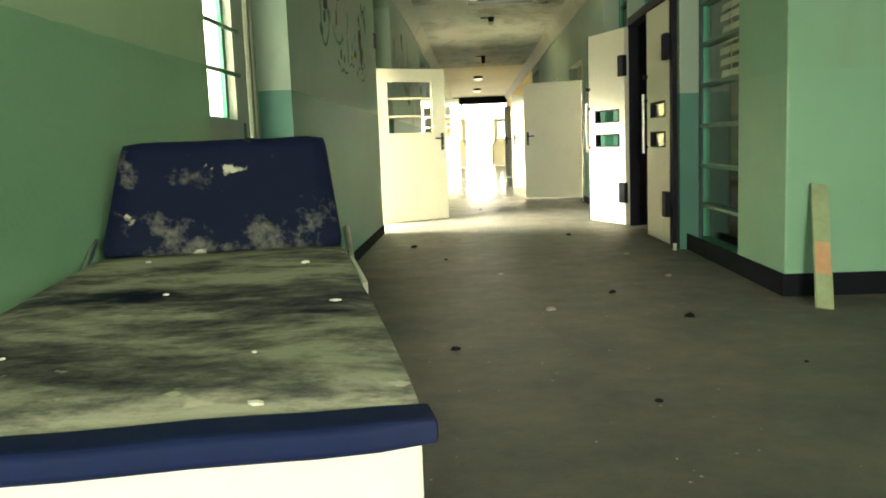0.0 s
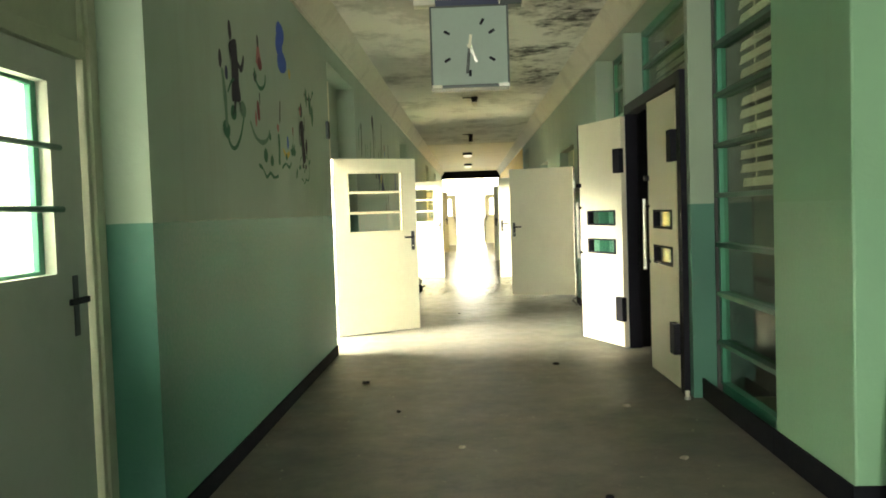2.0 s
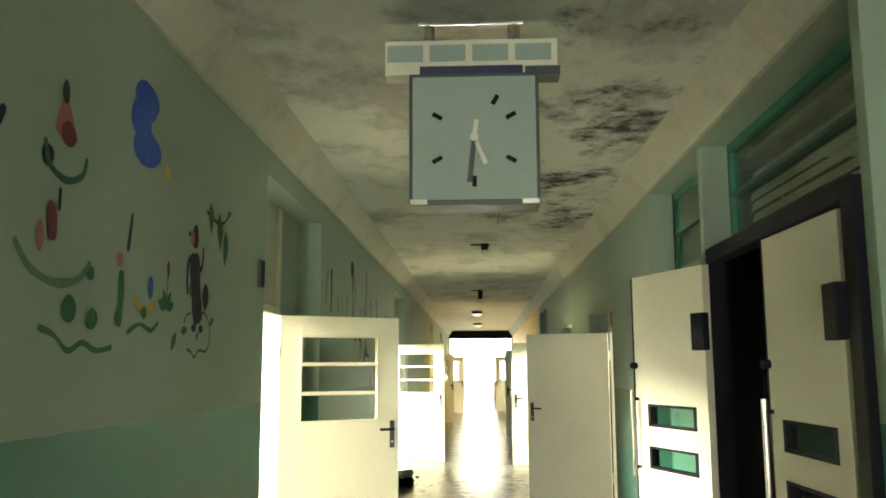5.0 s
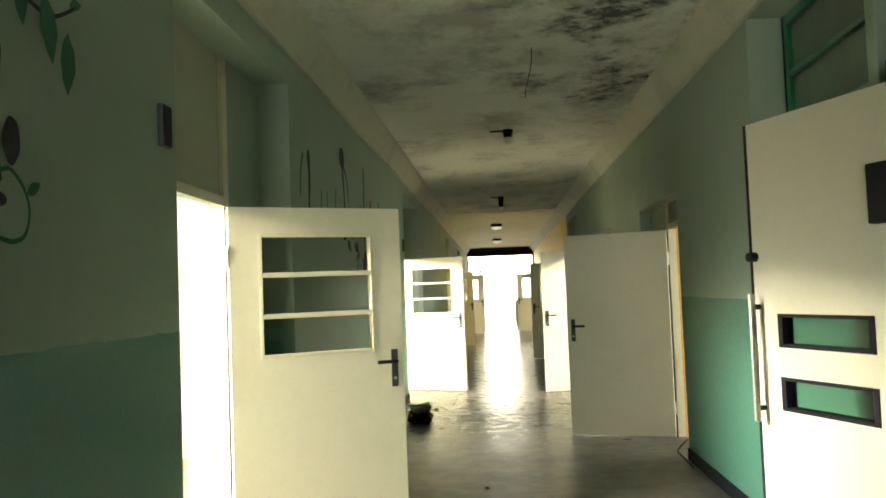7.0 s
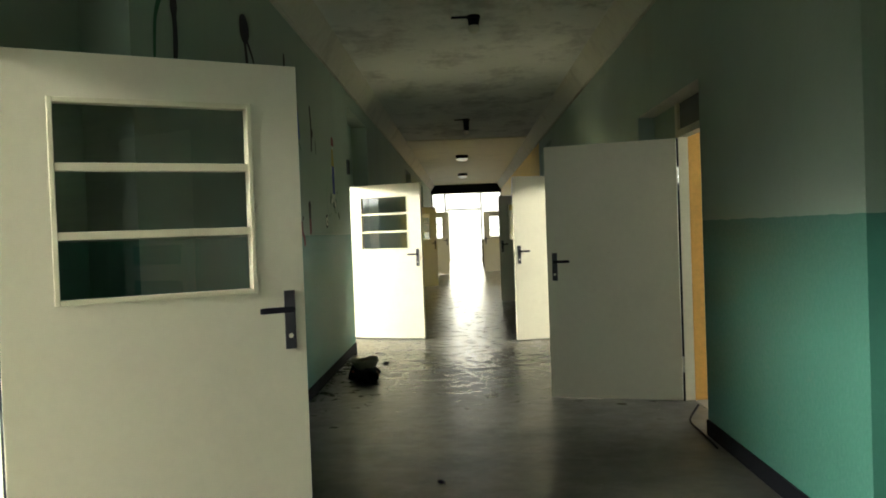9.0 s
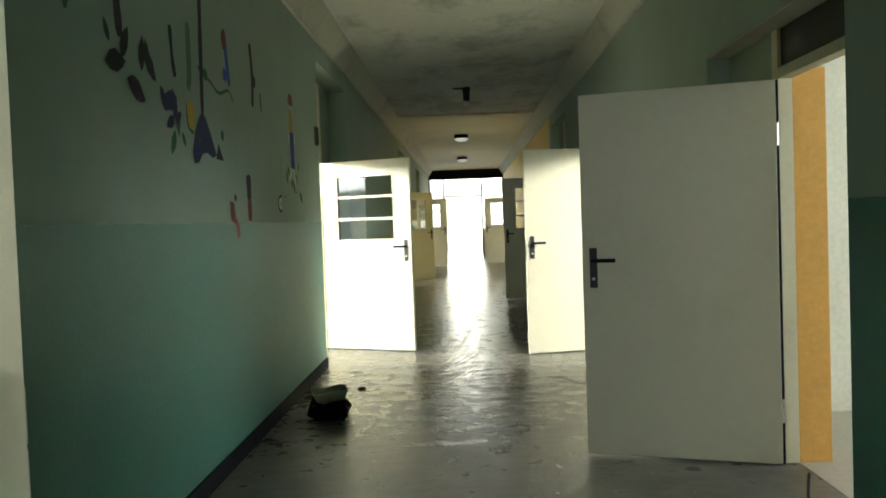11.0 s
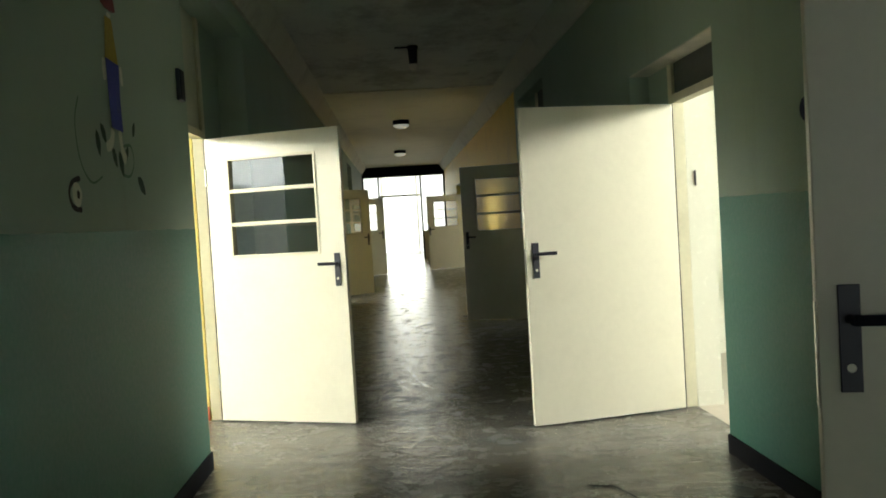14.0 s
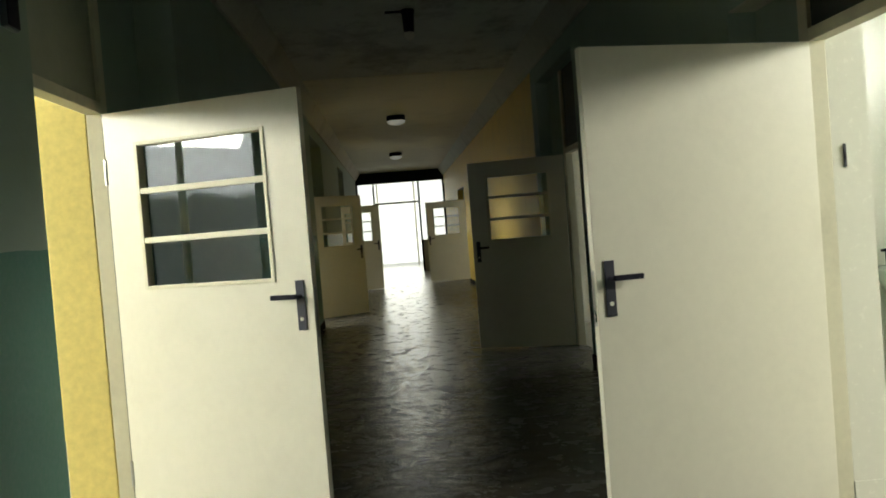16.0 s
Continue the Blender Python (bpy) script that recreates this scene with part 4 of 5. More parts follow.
# ---- wall paintings: plain shapes brushed on the plaster ----
PAINTS = {k: mural_paint("mural_" + k, c) for k, c in {
    "dark": (0.010, 0.008, 0.022), "navy": (0.008, 0.014, 0.075), "green": (0.02, 0.12, 0.06), "pale_green": (0.10, 0.19, 0.13), "blue": (0.03, 0.09, 0.45),
    "deep_blue": (0.012, 0.02, 0.26), "mustard": (0.34, 0.26, 0.03), "dark_green": (0.012, 0.045, 0.035), "pink": (0.36, 0.13, 0.13), "red": (0.16, 0.03, 0.04), "yellow": (0.50, 0.36, 0.06), "white": (0.62, 0.64, 0.52)}.items()}
LAYER = [0]


class Mural:
    """Flat painted shapes on a long wall, each a part of one painting; y and z are along and up the wall."""

    def __init__(self, label, wall=XL, out=1):
        self.ob, self.wall, self.out = thing("wall_painting", pose(0, 0, 0), label, "wall painting", "wall paintings"), wall, out

    def shape(self, name, points, paint):
        LAYER[0] = (LAYER[0] + 1) % 7
        x = self.wall + self.out * (0.003 + 0.0006 * LAYER[0])
        bm = bmesh.new()
        bm.faces.new([bm.verts.new((x, y, z)) for y, z in points])
        part(name, bm, PAINTS[paint], self.ob)

    def blob(self, y, z, ry, rz, paint, turn=0.0, name="patch"):
        pts, a = [], radians(turn)
        for k in range(22):
            w = k * math.tau / 22
            r = 1 + 0.16 * noise.noise(Vector((y * 7 + math.cos(w), z * 7 + math.sin(w), 3)))
            u, v = ry * r * math.cos(w), rz * r * math.sin(w)
            pts.append((y + u * math.cos(a) - v * math.sin(a), z + u * math.sin(a) + v * math.cos(a)))
        self.shape(name, pts, paint)

    def leaf(self, y, z, length, turn, paint="green"):
        a, pts = radians(turn), []
        for u, v in ((0, 0), (0.25, 0.2), (0.55, 0.24), (0.8, 0.12), (1, 0), (0.8, -0.14), (0.5, -0.22), (0.2, -0.16)):
            pts.append((y + length * (u * math.cos(a) - v * math.sin(a)), z + length * (u * math.sin(a) + v * math.cos(a))))
        self.shape("leaf", pts, paint)

    def stroke(self, pts, width, paint, name="stroke"):
        """A brush stroke through the points, swelling and thinning on its way."""
        P = [Vector(p) for p in pts]
        fine = []
        for i in range(len(P) - 1):
            p0, p1, p2, p3 = P[max(i - 1, 0)], P[i], P[i + 1], P[min(i + 2, len(P) - 1)]
            for k in range(6):
                t = k / 6
                fine.append(0.5 * (2 * p1 + (p2 - p0) * t + (2 * p0 - 5 * p1 + 4 * p2 - p3) * t * t + (3 * p1 - p0 - 3 * p2 + p3) * t ** 3))
        fine.append(P[-1])
        LAYER[0] = (LAYER[0] + 1) % 7
        x = self.wall + self.out * (0.003 + 0.0006 * LAYER[0])
        bm, rim = bmesh.new(), []
        for i, p in enumerate(fine):
            d = (fine[min(i + 1, len(fine) - 1)] - fine[max(i - 1, 0)]).normalized()
            w = width * (0.5 + 0.2 * noise.noise(Vector((p.x * 9, p.y * 9, 1)))) * (0.55 if i in (0, len(fine) - 1) else 1)
            rim.append((bm.verts.new((x, p.x - d.y * w, p.y + d.x * w)), bm.verts.new((x, p.x + d.y * w, p.y - d.x * w))))
        for a, b in zip(rim, rim[1:]):
            bm.faces.new((a[0], b[0], b[1], a[1]))
        part(name, bm, PAINTS[paint], self.ob)


m = Mural("faded wall painting of a dark upright shape beside a plant")
m.stroke([(6.33, 2.4), (6.37, 2.28), (6.37, 2.14), (6.38, 2.05)], 0.17, "dark")
m.blob(6.29, 2.45, 0.035, 0.055, "dark", 10)
m.stroke([(6.4, 2.3), (6.5, 2.26), (6.57, 2.35)], 0.035, "dark")
m.stroke([(6.35, 2.08), (6.33, 2.0), (6.28, 1.97)], 0.035, "dark")
m.stroke([(6.42, 2.08), (6.46, 2.0)], 0.03, "dark")
m.stroke([(6.1, 2.2), (6.14, 2.04), (6.15, 1.88)], 0.055, "pale_green")
m.stroke([(6.15, 1.87), (6.22, 1.79), (6.32, 1.78), (6.44, 1.86), (6.53, 1.99)], 0.026, "green")
m.blob(6.08, 2.25, 0.03, 0.05, "dark")
m.blob(6.19, 2.19, 0.03, 0.04, "navy")
m.blob(6.15, 1.87, 0.07, 0.05, "green")
m.blob(6.3, 1.98, 0.06, 0.045, "green")
m.blob(6.5, 2.02, 0.07, 0.05, "pale_green")
m.stroke([(6.19, 2.08), (6.27, 2.15), (6.34, 2.18)], 0.018, "green")

m = Mural("bright blue cloud-like shape painted on the wall")
m.blob(7.6, 2.7, 0.13, 0.085, "blue")
m.blob(7.55, 2.61, 0.11, 0.085, "blue")
m.blob(7.62, 2.5, 0.14, 0.085, "blue")

m = Mural("faded wall painting of small pink and green shapes")
m.shape("patch", [(6.92, 2.53), (6.86, 2.37), (6.93, 2.33), (7.02, 2.36)], "pink")
m.blob(6.92, 2.51, 0.025, 0.04, "dark")
m.blob(6.95, 2.37, 0.05, 0.045, "red")
m.stroke([(6.8, 2.32), (6.84, 2.24), (6.95, 2.21), (7.06, 2.25), (7.09, 2.32)], 0.024, "green")
m.blob(6.83, 2.27, 0.04, 0.035, "dark")
m.blob(6.88, 2.06, 0.035, 0.07, "red", 10)
m.blob(6.81, 2.0, 0.025, 0.05, "pink")
m.stroke([(6.92, 2.18), (6.92, 2.1)], 0.02, "dark")
m.stroke([(6.66, 1.97), (6.76, 1.89), (6.92, 1.86), (7.08, 1.89), (7.16, 1.96)], 0.03, "pale_green")

m = Mural("painted row of green plants low on the wall")
for y, z, r in ((7.02, 1.78, 0.055), (7.19, 1.755, 0.045), (7.17, 1.92, 0.03), (7.86, 1.86, 0.035), (7.66, 1.81, 0.03)):
    m.blob(y, z, r, r * 0.85, "green")
m.stroke([(6.83, 1.71), (6.93, 1.69), (7.03, 1.64), (7.13, 1.67), (7.24, 1.645), (7.37, 1.66)], 0.022, "green")
m.stroke([(7.41, 1.74), (7.43, 1.86), (7.42, 1.96)], 0.05, "green")
m.stroke([(7.47, 2.04), (7.5, 2.2)], 0.024, "dark")
m.blob(7.4, 2.0, 0.03, 0.03, "pink")
m.stroke([(7.56, 1.86), (7.66, 1.82), (7.78, 1.85)], 0.04, "yellow")
m.blob(7.72, 1.92, 0.03, 0.05, "blue")
m.stroke([(7.9, 1.86), (7.91, 2.0)], 0.016, "pale_green")
m.blob(7.91, 2.02, 0.018, 0.04, "red")
for a in (20, 60, 120, 160):
    m.leaf(7.9, 1.84, 0.1, a)
m.stroke([(7.5, 1.72), (7.62, 1.76), (7.74, 1.74), (7.82, 1.78)], 0.02, "green")

m = Mural("wall painting of a long dark shape among leaves")
m.stroke([(8.25, 2.14), (8.27, 2.02), (8.3, 1.9), (8.33, 1.8)], 0.13, "dark")
m.blob(8.25, 2.22, 0.045, 0.06, "dark", -10)
m.blob(8.21, 2.21, 0.028, 0.035, "pink")
m.blob(8.165, 2.225, 0.014, 0.014, "dark")
m.stroke([(8.22, 2.13), (8.16, 2.08), (8.15, 1.98), (8.17, 1.93)], 0.024, "dark")
m.stroke([(8.3, 2.08), (8.36, 2.08), (8.38, 2.19)], 0.024, "dark")
m.blob(8.43, 1.94, 0.042, 0.065, "dark")
m.blob(8.27, 1.775, 0.035, 0.017, "dark")
m.blob(8.37, 1.775, 0.035, 0.02, "dark")
m.stroke([(8.37, 1.85), (8.42, 1.86), (8.48, 1.82), (8.51, 1.76), (8.49, 1.69), (8.43, 1.665), (8.35, 1.67), (8.29, 1.635), (8.24, 1.66), (8.18, 1.67)], 0.014, "green")
m.stroke([(8.13, 1.79), (8.16, 1.83), (8.22, 1.845)], 0.011, "green")
for y, z, l, a in ((8.22, 1.92, 0.08, 120), (8.1, 1.75, 0.09, 10), (7.98, 1.66, 0.11, 55), (8.3, 1.72, 0.06, 40), (8.5, 1.8, 0.08, 30)):
    m.leaf(y, z, l, a)
m.stroke([(8.4, 2.38), (8.5, 2.36), (8.64, 2.35), (8.78, 2.42)], 0.016, "dark")
for y, z, l, a in ((8.46, 2.44, 0.17, -80), (8.6, 2.41, 0.21, -78), (8.74, 2.33, 0.2, -92), (8.75, 2.42, 0.08, 20)):
    m.leaf(y, z, l, a)
m.blob(7.86, 2.45, 0.03, 0.04, "yellow", 30)

m = Mural("tall dark stems painted high on the wall")
for pts, w in (([(11.75, 2.16), (11.78, 2.35), (11.86, 2.47)], 0.035), ([(12.0, 2.1), (12.03, 2.3), (12.02, 2.44)], 0.06), ([(12.4, 2.1), (12.42, 2.28)], 0.03), ([(12.62, 2.1), (12.63, 2.3)], 0.03), ([(12.95, 2.1), (13.0, 2.36)], 0.04), ([(13.4, 2.1), (13.36, 2.4), (13.3, 2.62)], 0.06)):
    m.stroke(pts, w, "green" if w < 0.05 else "dark")
m.blob(13.3, 2.66, 0.12, 0.09, "dark")
m.stroke([(13.3, 2.62), (13.5, 2.5), (13.56, 2.3)], 0.04, "dark")
m.blob(12.02, 2.46, 0.05, 0.06, "dark")

m = Mural("dark broom-like shape painted upside down on the wall")
m.stroke([(14.44, 2.75), (14.42, 2.4), (14.4, 1.9)], 0.06, "dark")
m.shape("patch", [(14.36, 1.92), (14.44, 1.92), (14.53, 1.83), (14.62, 1.73), (14.55, 1.71), (14.46, 1.73), (14.38, 1.72), (14.31, 1.67), (14.24, 1.66), (14.22, 1.72), (14.27, 1.82)], "navy")
m.shape("patch", [(14.67, 1.8), (14.62, 1.71), (14.76, 1.71)], "dark")
m.blob(14.75, 1.85, 0.03, 0.03, "green")

m = Mural("cluster of dark and coloured shapes painted on the wall")
for y, z, l, a, c in ((13.82, 1.98, 0.13, -60, "navy"), (13.84, 1.9, 0.2, 15, "navy"), (13.96, 1.99, 0.17, -70, "navy"), (13.98, 1.86, 0.12, -150, "navy"), (14.0, 1.83, 0.1, 40, "navy"), (14.0, 1.8, 0.14, -120, "green"), (14.08, 1.8, 0.09, -50, "green"), (14.02, 1.9, 0.13, -80, "green"), (13.25, 1.98, 0.2, 10, "dark"), (13.4, 2.02, 0.16, 60, "dark"), (13.45, 1.95, 0.2, -20, "dark"), (13.6, 2.0, 0.16, 80, "dark"), (13.64, 2.1, 0.18, -40, "dark"), (13.7, 2.04, 0.12, 110, "dark"), (13.3, 2.06, 0.1, 120, "dark_green")):
    m.leaf(y, z, l, a, c)
m.stroke([(13.97, 2.28), (13.99, 2.12), (14.02, 2.05)], 0.045, "dark")
m.stroke([(14.22, 2.35), (14.22, 2.1), (14.19, 2.02)], 0.07, "pale_green")
m.blob(14.22, 1.89, 0.065, 0.08, "yellow")
m.stroke([(14.15, 1.95), (14.17, 1.84), (14.25, 1.81)], 0.018, "green")
m.stroke([(14.36, 2.16), (14.55, 2.12), (14.72, 2.08), (14.9, 2.12), (15.0, 2.07)], 0.018, "green")
m.blob(14.48, 2.14, 0.04, 0.03, "green")
m.stroke([(14.86, 2.42), (14.89, 2.3), (14.93, 2.15)], 0.065, "blue")
m.blob(14.85, 2.4, 0.05, 0.06, "red")
m.blob(14.84, 2.2, 0.04, 0.04, "blue")
m.stroke([(15.42, 2.5), (15.46, 2.3), (15.44, 2.1)], 0.06, "dark")
m.blob(15.5, 2.27, 0.04, 0.04, "dark")
m.stroke([(15.66, 2.22), (15.68, 2.1)], 0.03, "dark")

m = Mural("dull red shape painted across the dado line")
m.shape("patch", [(14.84, 1.49), (14.93, 1.48), (14.95, 1.4), (15.02, 1.36), (15.04, 1.29), (14.98, 1.27), (14.95, 1.35), (14.86, 1.38)], "red")
m.blob(14.96, 1.51, 0.025, 0.02, "dark")
m = Mural("dark red upright bar painted above the dado")
m.stroke([(15.27, 1.66), (15.27, 1.5)], 0.11, "dark")
m.stroke([(15.27, 1.51), (15.275, 1.375)], 0.1, "red")
m = Mural("red, yellow and blue pencil shape painted upright")
m.stroke([(16.62, 2.36), (16.62, 2.27)], 0.14, "red")
m.stroke([(16.62, 2.26), (16.62, 2.24)], 0.04, "white")
m.shape("patch", [(16.58, 2.24), (16.66, 2.24), (16.71, 2.06), (16.55, 2.06)], "mustard")
m.stroke([(16.53, 2.06), (16.53, 1.97)], 0.035, "white")
m.stroke([(16.73, 2.06), (16.74, 1.98)], 0.035, "white")
m.shape("patch", [(16.55, 2.065), (16.71, 2.06), (16.70, 1.9), (16.71, 1.78), (16.57, 1.785), (16.56, 1.9)], "deep_blue")
m.stroke([(16.58, 1.78), (16.55, 1.72), (16.49, 1.7)], 0.045, "white")
m.stroke([(16.66, 1.78), (16.68, 1.7), (16.72, 1.66)], 0.045, "white")
for y, z, l, a in ((16.38, 1.76, 0.11, -75), (16.44, 1.79, 0.1, -50), (16.56, 1.71, 0.1, -60), (16.64, 1.7, 0.12, -70), (16.72, 1.66, 0.08, 60), (16.86, 1.6, 0.13, -35), (16.83, 1.77, 0.08, 65)):
    m.leaf(y, z, l, a, "dark_green")
m.stroke([(16.22, 1.86), (16.17, 1.76), (16.2, 1.62), (16.3, 1.55), (16.42, 1.58)], 0.008, "pale_green")
m.stroke([(16.7, 1.72), (16.8, 1.73), (16.83, 1.66), (16.77, 1.6), (16.68, 1.6)], 0.011, "pale_green")
m.stroke([(16.19, 1.56), (16.11, 1.54), (16.08, 1.5), (16.11, 1.455), (16.19, 1.445)], 0.022, "dark")
m.blob(16.15, 1.5, 0.045, 0.045, "white")
m.blob(16.16, 1.5, 0.014, 0.016, "dark")

m = Mural("dark round flower shapes painted on the wall", XR, -1)
m.blob(16.45, 1.7, 0.07, 0.06, "navy")
m.blob(16.13, 1.6, 0.14, 0.15, "navy")
m.blob(16.0, 1.44, 0.08, 0.1, "navy")

# ---- office behind the barred glazing ----
def blind(x, y0, y1, z0, z1, step, tilt, label):
    """A slatted blind: loose slats on two cords under a head rail."""
    b = thing("venetian_blind", pose(x, 0, 0), label, "blind", "slatted blinds")
    n = int((z1 - z0) / step)
    for k in range(n):
        bm = boxes((-0.029, 0.029, y0, y1, -0.0012, 0.0012))
        bmesh.ops.transform(bm, matrix=pose(0, 0, z0 + k * step, random.uniform(-0.08, 0.08), tilt + random.uniform(-4, 4), 0), verts=bm.verts)
        part("slat", bm, M_BLIND, b)
    part("rail", boxes((-0.02, 0.02, y0, y1, z1, z1 + 0.04), bevel=0.003), M_BLIND, b)
    for f in (0.25, 0.75):
        y = y0 + f * (y1 - y0)
        part("cord", rod((0, y, z0 - 0.02), (0, y, z1), 0.004, 6), M_BLIND, b)


blind(2.425, 6.1, 7.2, 1.5, 2.93, 0.09, -78, "pale slatted blind hanging inside the office glazing")
blind(2.43, 7.56, 9.68, 2.4, 2.93, 0.068, -78, "dusty slatted blind behind the transom panes")
k = thing("desk", pose(3.0, 6.5, 0), "dim wooden desk in the office", "desk")
part("desktop", boxes((-0.3, 0.5, -0.7, 0.75, 0.72, 0.76), bevel=0.006), M_ROOMFLOOR, k)
for x in (-0.26, 0.46):
    for y in (-0.66, 0.71):
        part("leg", boxes((x - 0.025, x + 0.025, y - 0.025, y + 0.025, 0.002, 0.72), bevel=0.003), M_SKIRT, k)
part("modesty_panel", boxes((0.4, 0.42, -0.6, 0.66, 0.3, 0.7)), M_ROOMFLOOR, k)
# ---- curtains in the second ward ----
for y0, y1 in ((14.95, 15.45), (16.75, 17.3)):
    cu = thing("curtain", pose(-4.5, 0, 0), "dull green curtain drawn aside at the window", "curtain", "ward curtains")
    bm, cols = bmesh.new(), []
    for k in range(41):
        t = k / 40
        x = 0.045 * math.sin(t * 31) + 0.012 * math.sin(t * 77)
        cols.append([bm.verts.new((x * (1.25 - 0.3 * z / 3), y0 + (y1 - y0) * t, z)) for z in (0.3, 1.2, 2.2, 3.12)])
    for p, q in zip(cols, cols[1:]):
        for i in range(3):
            bm.faces.new((p[i], q[i], q[i + 1], p[i + 1]))
    cloth = part("cloth", bm, M_CURTAIN, cu)
    thick = cloth.modifiers.new("cloth", "SOLIDIFY")
    thick.thickness = 0.006
    part("rail", rod((0, y0 - 0.1, 3.13), (0, y1 + 0.1, 3.13), 0.012), M_STEEL, cu)

# ---- washroom ----
s = thing("wash_basin", pose(3.75, 20.4, 0), "white ceramic wash basin on the tiled wall", "basin")
bm = bmesh.new()
rings = ((0.0, 0.66, 0.16), (0.0, 0.72, 0.25), (0.0, 0.84, 0.3), (0.0, 0.86, 0.3), (0.0, 0.855, 0.27), (0.0, 0.76, 0.2), (0.0, 0.73, 0.05))
prev = None
for _, z, r in rings:
    ring = [bm.verts.new((r * 1.05 * math.cos(t), -0.26 + min(r * 0.85 * math.sin(t), 0.255), z)) for t in [i * math.tau / 28 for i in range(28)]]
    if prev:
        for i in range(28):
            bm.faces.new((prev[i], prev[(i + 1) % 28], ring[(i + 1) % 28], ring[i]))
    else:
        bm.faces.new(ring[::-1])
    prev = ring
bm.faces.new(prev)
smooth(part("bowl", bm, M_CERAMIC, s))
part("pedestal", boxes((-0.1, 0.1, -0.28, -0.08, 0.002, 0.67), bevel=0.02), M_CERAMIC, s)
for x in (-0.13, 0.1):
    t = part("tap", rod((x, -0.07, 0.85), (x, -0.07, 0.95), 0.018), M_BLACK, s, "dark old tap")
    part("spout", rod((x, -0.07, 0.93), (x, -0.2, 0.9), 0.013), M_BLACK, t)
    part("cross_handle", boxes((x - 0.045, x + 0.045, -0.08, -0.06, 0.95, 0.968), (x - 0.009, x + 0.009, -0.115, -0.025, 0.95, 0.968), bevel=0.004), M_BLACK, t)
k = thing("low_cabinet", pose(4.35, 20.36, 0.002), "low white cabinet beside the basin", "cabinet")
part("body", boxes((-0.25, 0.3, -0.42, 0.03, 0.06, 0.72), bevel=0.006), M_WHITE, k)
part("plinth", boxes((-0.23, 0.28, -0.38, 0.02, 0, 0.06)), M_SKIRT, k)
dd = part("door", boxes((-0.24, 0.29, -0.44, -0.42, 0.08, 0.7), bevel=0.004), M_WHITE, k)
part("knob", rod((0.22, -0.465, 0.45), (0.22, -0.44, 0.45), 0.012), M_STEEL, dd)
setting("trim_washroom", boxes((2.3, 5.2, 20.375, 20.398, 0.002, 0.1), (2.292, 2.46, 18.5, 18.62, 0.1, 2.27), (2.292, 2.466, 18.494, 18.62, 0.002, 0.1)), M_TILE, "tiled skirting and doorway lining", "trim")
sw = thing("wall_switch", pose(2.345, 18.5, 1.51), "slim dark switch on the pale doorway lining", "switch")
part("plate", boxes((-0.005, 0.005, -0.007, 0, -0.05, 0.05), bevel=0.001), M_PLATE, sw)
part("rocker", boxes((-0.003, 0.003, -0.01, -0.007, -0.02, 0.02), bevel=0.001), M_BLACK, sw)
setting("trim_ward", boxes((-1.262, -1.039, 19.09, 19.108, 0.002, 0.1)), M_BRICKRED, "red painted skirting", "trim")

setting("trim_ward_one", boxes((-3.5, -1.06, 13.575, 13.598, 0.002, 0.09)), M_PEACH, "bare wooden skirting", "trim")

# ---- floor clutter ----
p = thing("broken_pot", pose(-0.4, 15.85, 0, 0, 0, 25), "broken pale bowl on a dark crumpled heap", "debris")
for k in range(9):
    bm = bmesh.new()
    bmesh.ops.create_icosphere(bm, subdivisions=2, radius=random.uniform(0.05, 0.1))
    for v in bm.verts:
        v.co *= 1 + 0.5 * noise.noise(v.co * 14 + Vector((k, 0, 0)))
        v.co += Vector((random.Random(k).uniform(-0.09, 0.09), random.Random(k + 50).uniform(-0.09, 0.09), 0.06))
        v.co.z = max(v.co.z * 0.9, 0.0)
    part("lump", bm, M_SKIRT if k % 3 else M_BRICKRED, p)
bm = bmesh.new()
prev = None
for z, r in ((0.11, 0.06), (0.13, 0.1), (0.18, 0.125), (0.2, 0.13), (0.195, 0.118), (0.14, 0.08)):
    ring = [bm.verts.new((r * math.cos(t), r * math.sin(t), z + 0.012 * math.sin(3 * t))) for t in [i * math.tau / 20 for i in range(20)]]
    if prev:
        for i in range(20):
            bm.faces.new((prev[i], prev[(i + 1) % 20], ring[(i + 1) % 20], ring[i]))
    prev = ring
smooth(part("bowl", bm, M_DEBRIS, p, "chipped pale bowl"))

rng = random.Random(5)
SPOTS = [(0.2, 4.0), (1.5, 4.6), (1.75, 3.6), (1.2, 5.4), (0.5, 6.3), (1.7, 6.0), (0.05, 7.2), (1.0, 3.1), (1.62, 7.2), (0.75, 4.9), (-0.3, 8.2), (1.3, 8.8), (0.4, 12.6), (-0.3, 16.8), (0.1, 17.2), (-0.15, 14.9), (0.05, 16.2), (1.6, 16.0)]
for x, y in SPOTS:
    r = rng.uniform(0.012, 0.032)
    bm = bmesh.new()
    bmesh.ops.create_icosphere(bm, subdivisions=2, radius=r)
    for v in bm.verts:
        v.co *= 1 + 0.6 * noise.noise(v.co * 40 + Vector((x, y, 0)))
        v.co.z = max(v.co.z * 0.45 + r * 0.2, 0.0)
    ob = part("rubble_chip", bm, M_DEBRIS if rng.random() < 0.45 else M_SKIRT)
    ob.matrix_basis = pose(x, y, 0, 0, 0, rng.uniform(0, 360))
    tagged(ob, "small chip of fallen plaster on the floor", "debris", "chips on the floor")

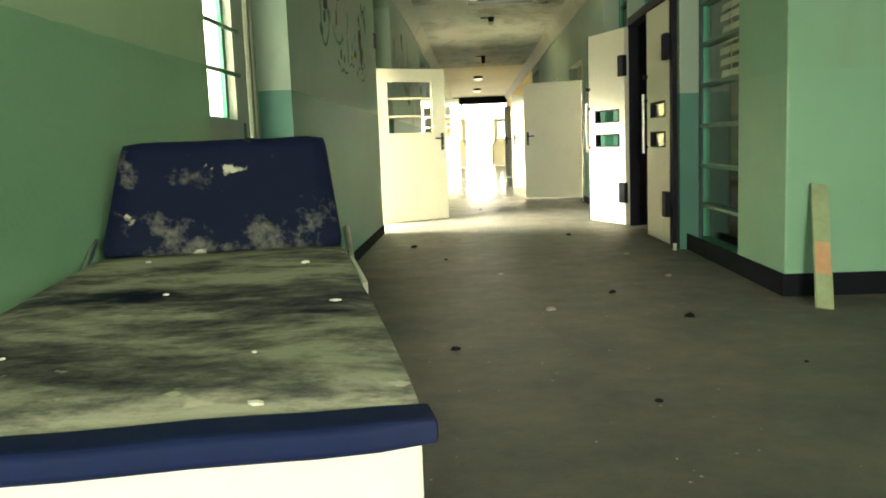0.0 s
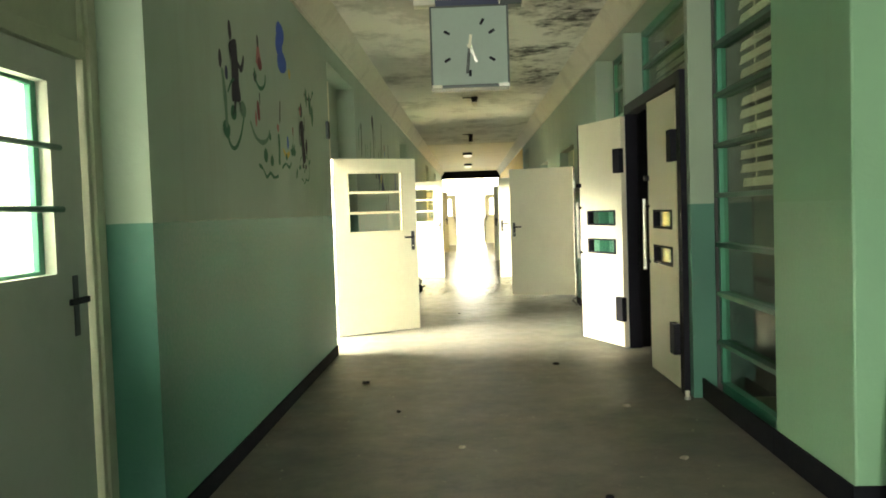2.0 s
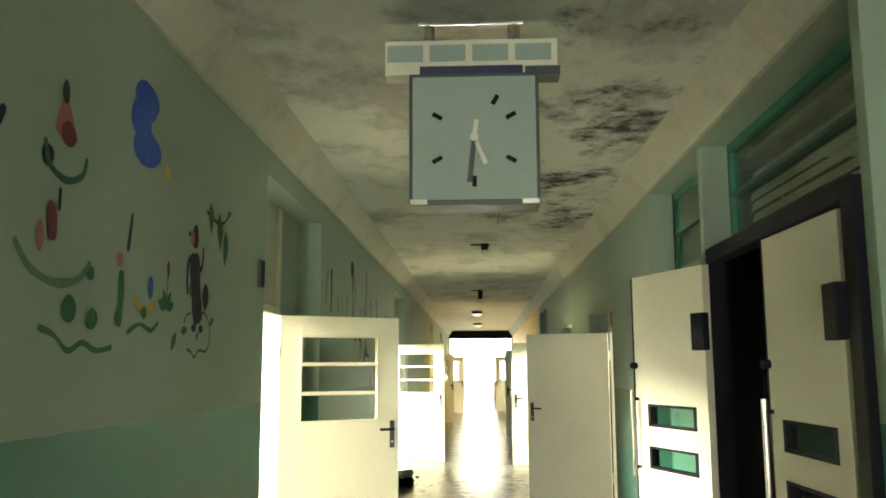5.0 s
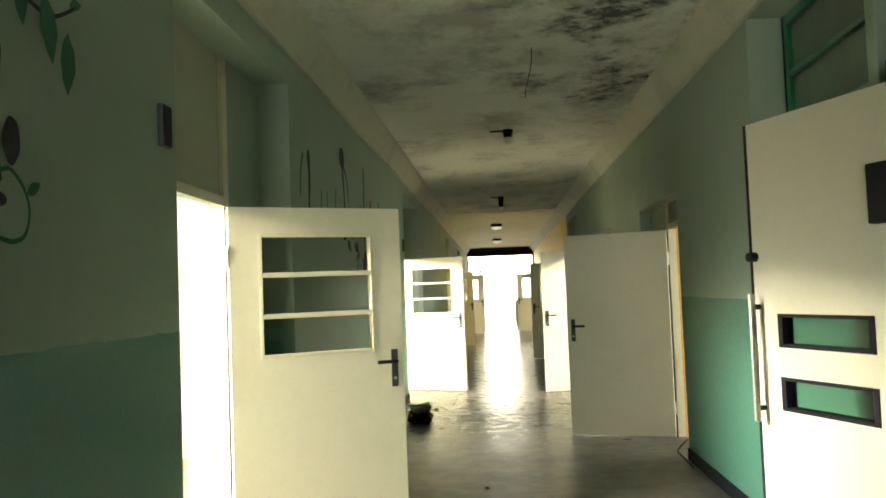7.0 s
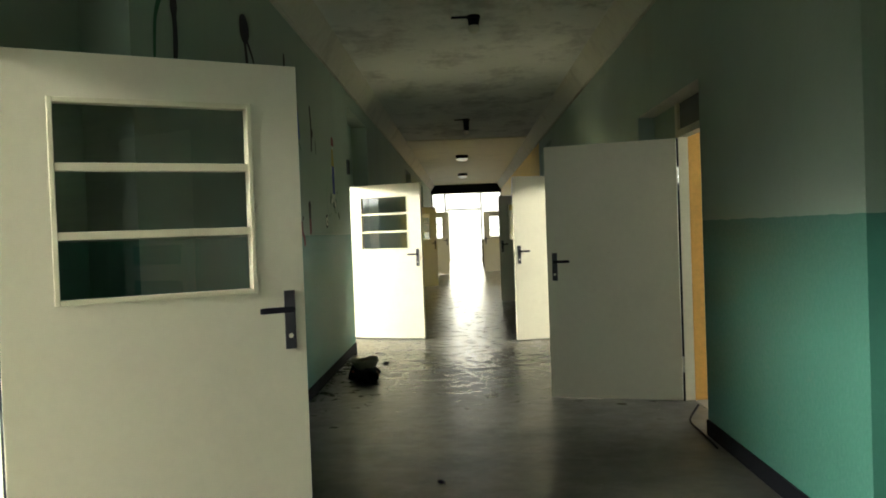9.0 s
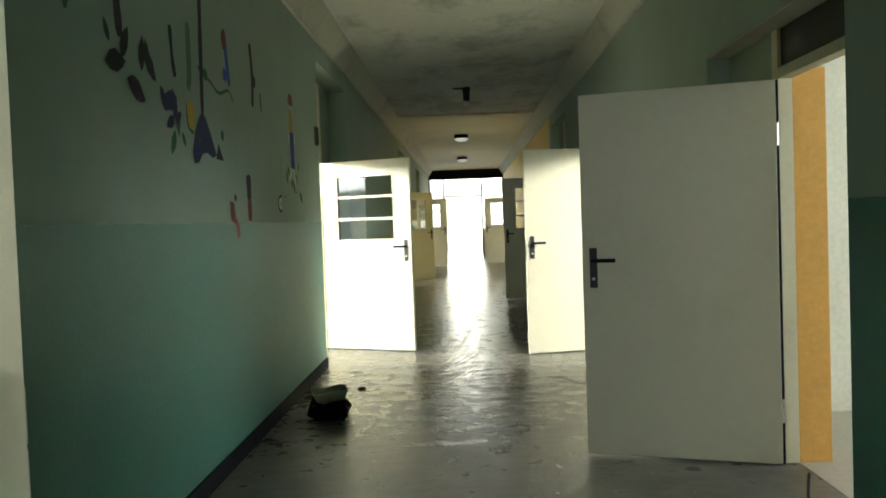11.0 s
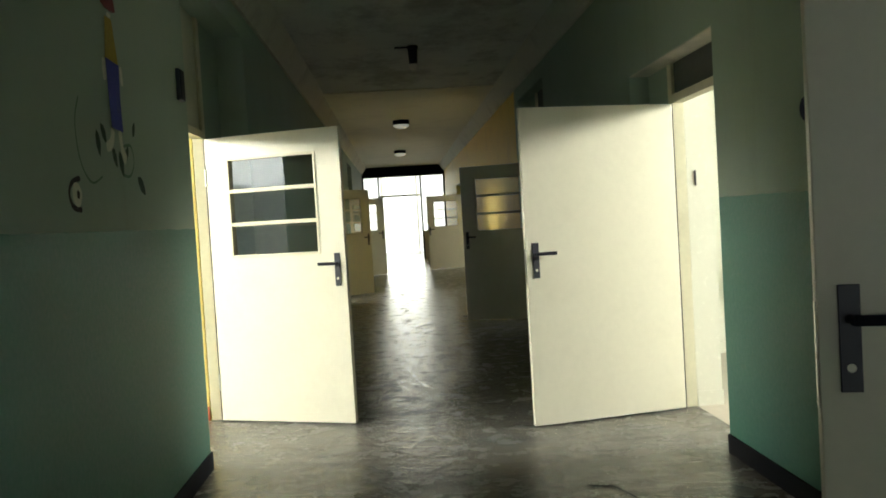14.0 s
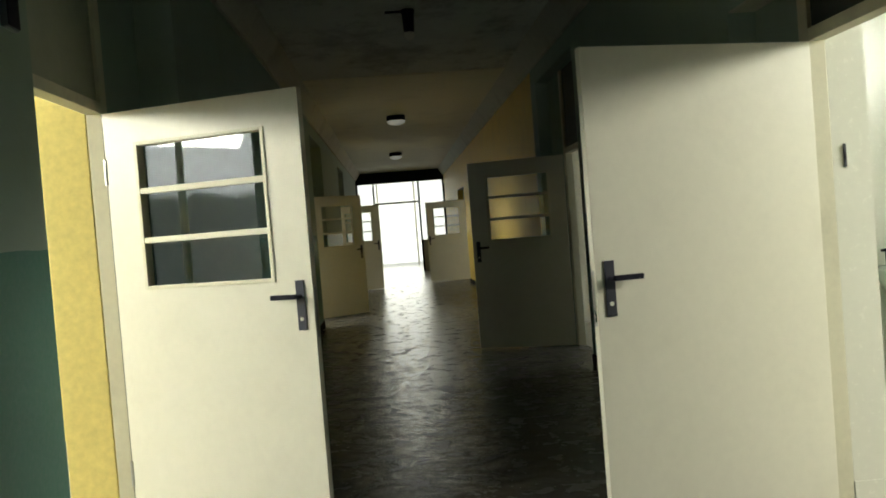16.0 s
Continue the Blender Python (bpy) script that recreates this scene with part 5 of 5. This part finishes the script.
bm = bmesh.new()
for k in range(700):
    x, y = rng.uniform(XL + 0.05, XR - 0.05), rng.uniform(0.5, 20)
    r = rng.uniform(0.002, 0.007)
    a = rng.uniform(0, 6.28)
    tip = bm.verts.new((x, y, r * 0.8))
    base = [bm.verts.new((x + r * math.cos(a + q) * rng.uniform(0.7, 1.7), y + r * math.sin(a + q), 0.0005)) for q in (0, 1.6, 3.1, 4.7)]
    for i in range(4):
        bm.faces.new((base[i], base[(i + 1) % 4], tip))
tagged(part("grit", bm, M_DEBRIS), "fine grit scattered over the floor", "debris", kind="stuff")


def cable(name, pts, r, label):
    cu = bpy.data.curves.new(name, "CURVE")
    cu.dimensions, cu.bevel_depth, cu.bevel_resolution = "3D", r, 2
    sp = cu.splines.new("NURBS")
    sp.points.add(len(pts) - 1)
    for q, co in zip(sp.points, pts):
        q.co = (*co, 1)
    sp.use_endpoint_u = True
    cu.materials.append(M_BLACK)
    return tagged(new(name, cu), label, "cable")


cable("cable", [(2.25, 14.3, 0.008), (2.1, 13.95, 0.008), (2.02, 13.75, 0.008), (2.06, 13.5, 0.008), (2.03, 13.1, 0.008)], 0.007, "thin black cable lying by the doorway")
bm, rim = bmesh.new(), []
for k in range(61):
    t = k / 60
    x = 1.22 + 0.78 * t
    y = 17.08 - 0.36 * (1 / (1 + math.exp(-(t - 0.22) * 24))) + 0.05 * noise.noise(Vector((t * 9, 2, 0))) + 0.02 * noise.noise(Vector((t * 31, 5, 0)))
    w = 0.012 + 0.03 * max(0.0, noise.noise(Vector((t * 13, 9, 0)))) + 0.02 * t
    rim.append((bm.verts.new((x, y - w, 0.003)), bm.verts.new((x, y + w * 0.8, 0.003))))
for p, q in zip(rim, rim[1:]):
    bm.faces.new((p[0], q[0], q[1], p[1]))
tagged(part("floor_tear", bm, M_SKIRT), "dark ragged tear in the linoleum", "floor tear", kind="structure")
s = thing("door_stop", pose(2.07, 7.36, 0), "small worn metal door stop on the floor", "door stop")
part("base", rod((0, 0, 0), (0, 0, 0.02), 0.022, 14), M_STEEL, s)
part("buffer", rod((0, 0, 0.02), (0, 0, 0.06), 0.014, 14, 0.018), M_WHITE, s)
cable("wire", [(0.86, 12.4, 3.262), (0.9, 12.9, 3.25), (0.84, 13.5, 3.24), (0.87, 14.0, 3.262)], 0.004, "loose wire along the stained ceiling")
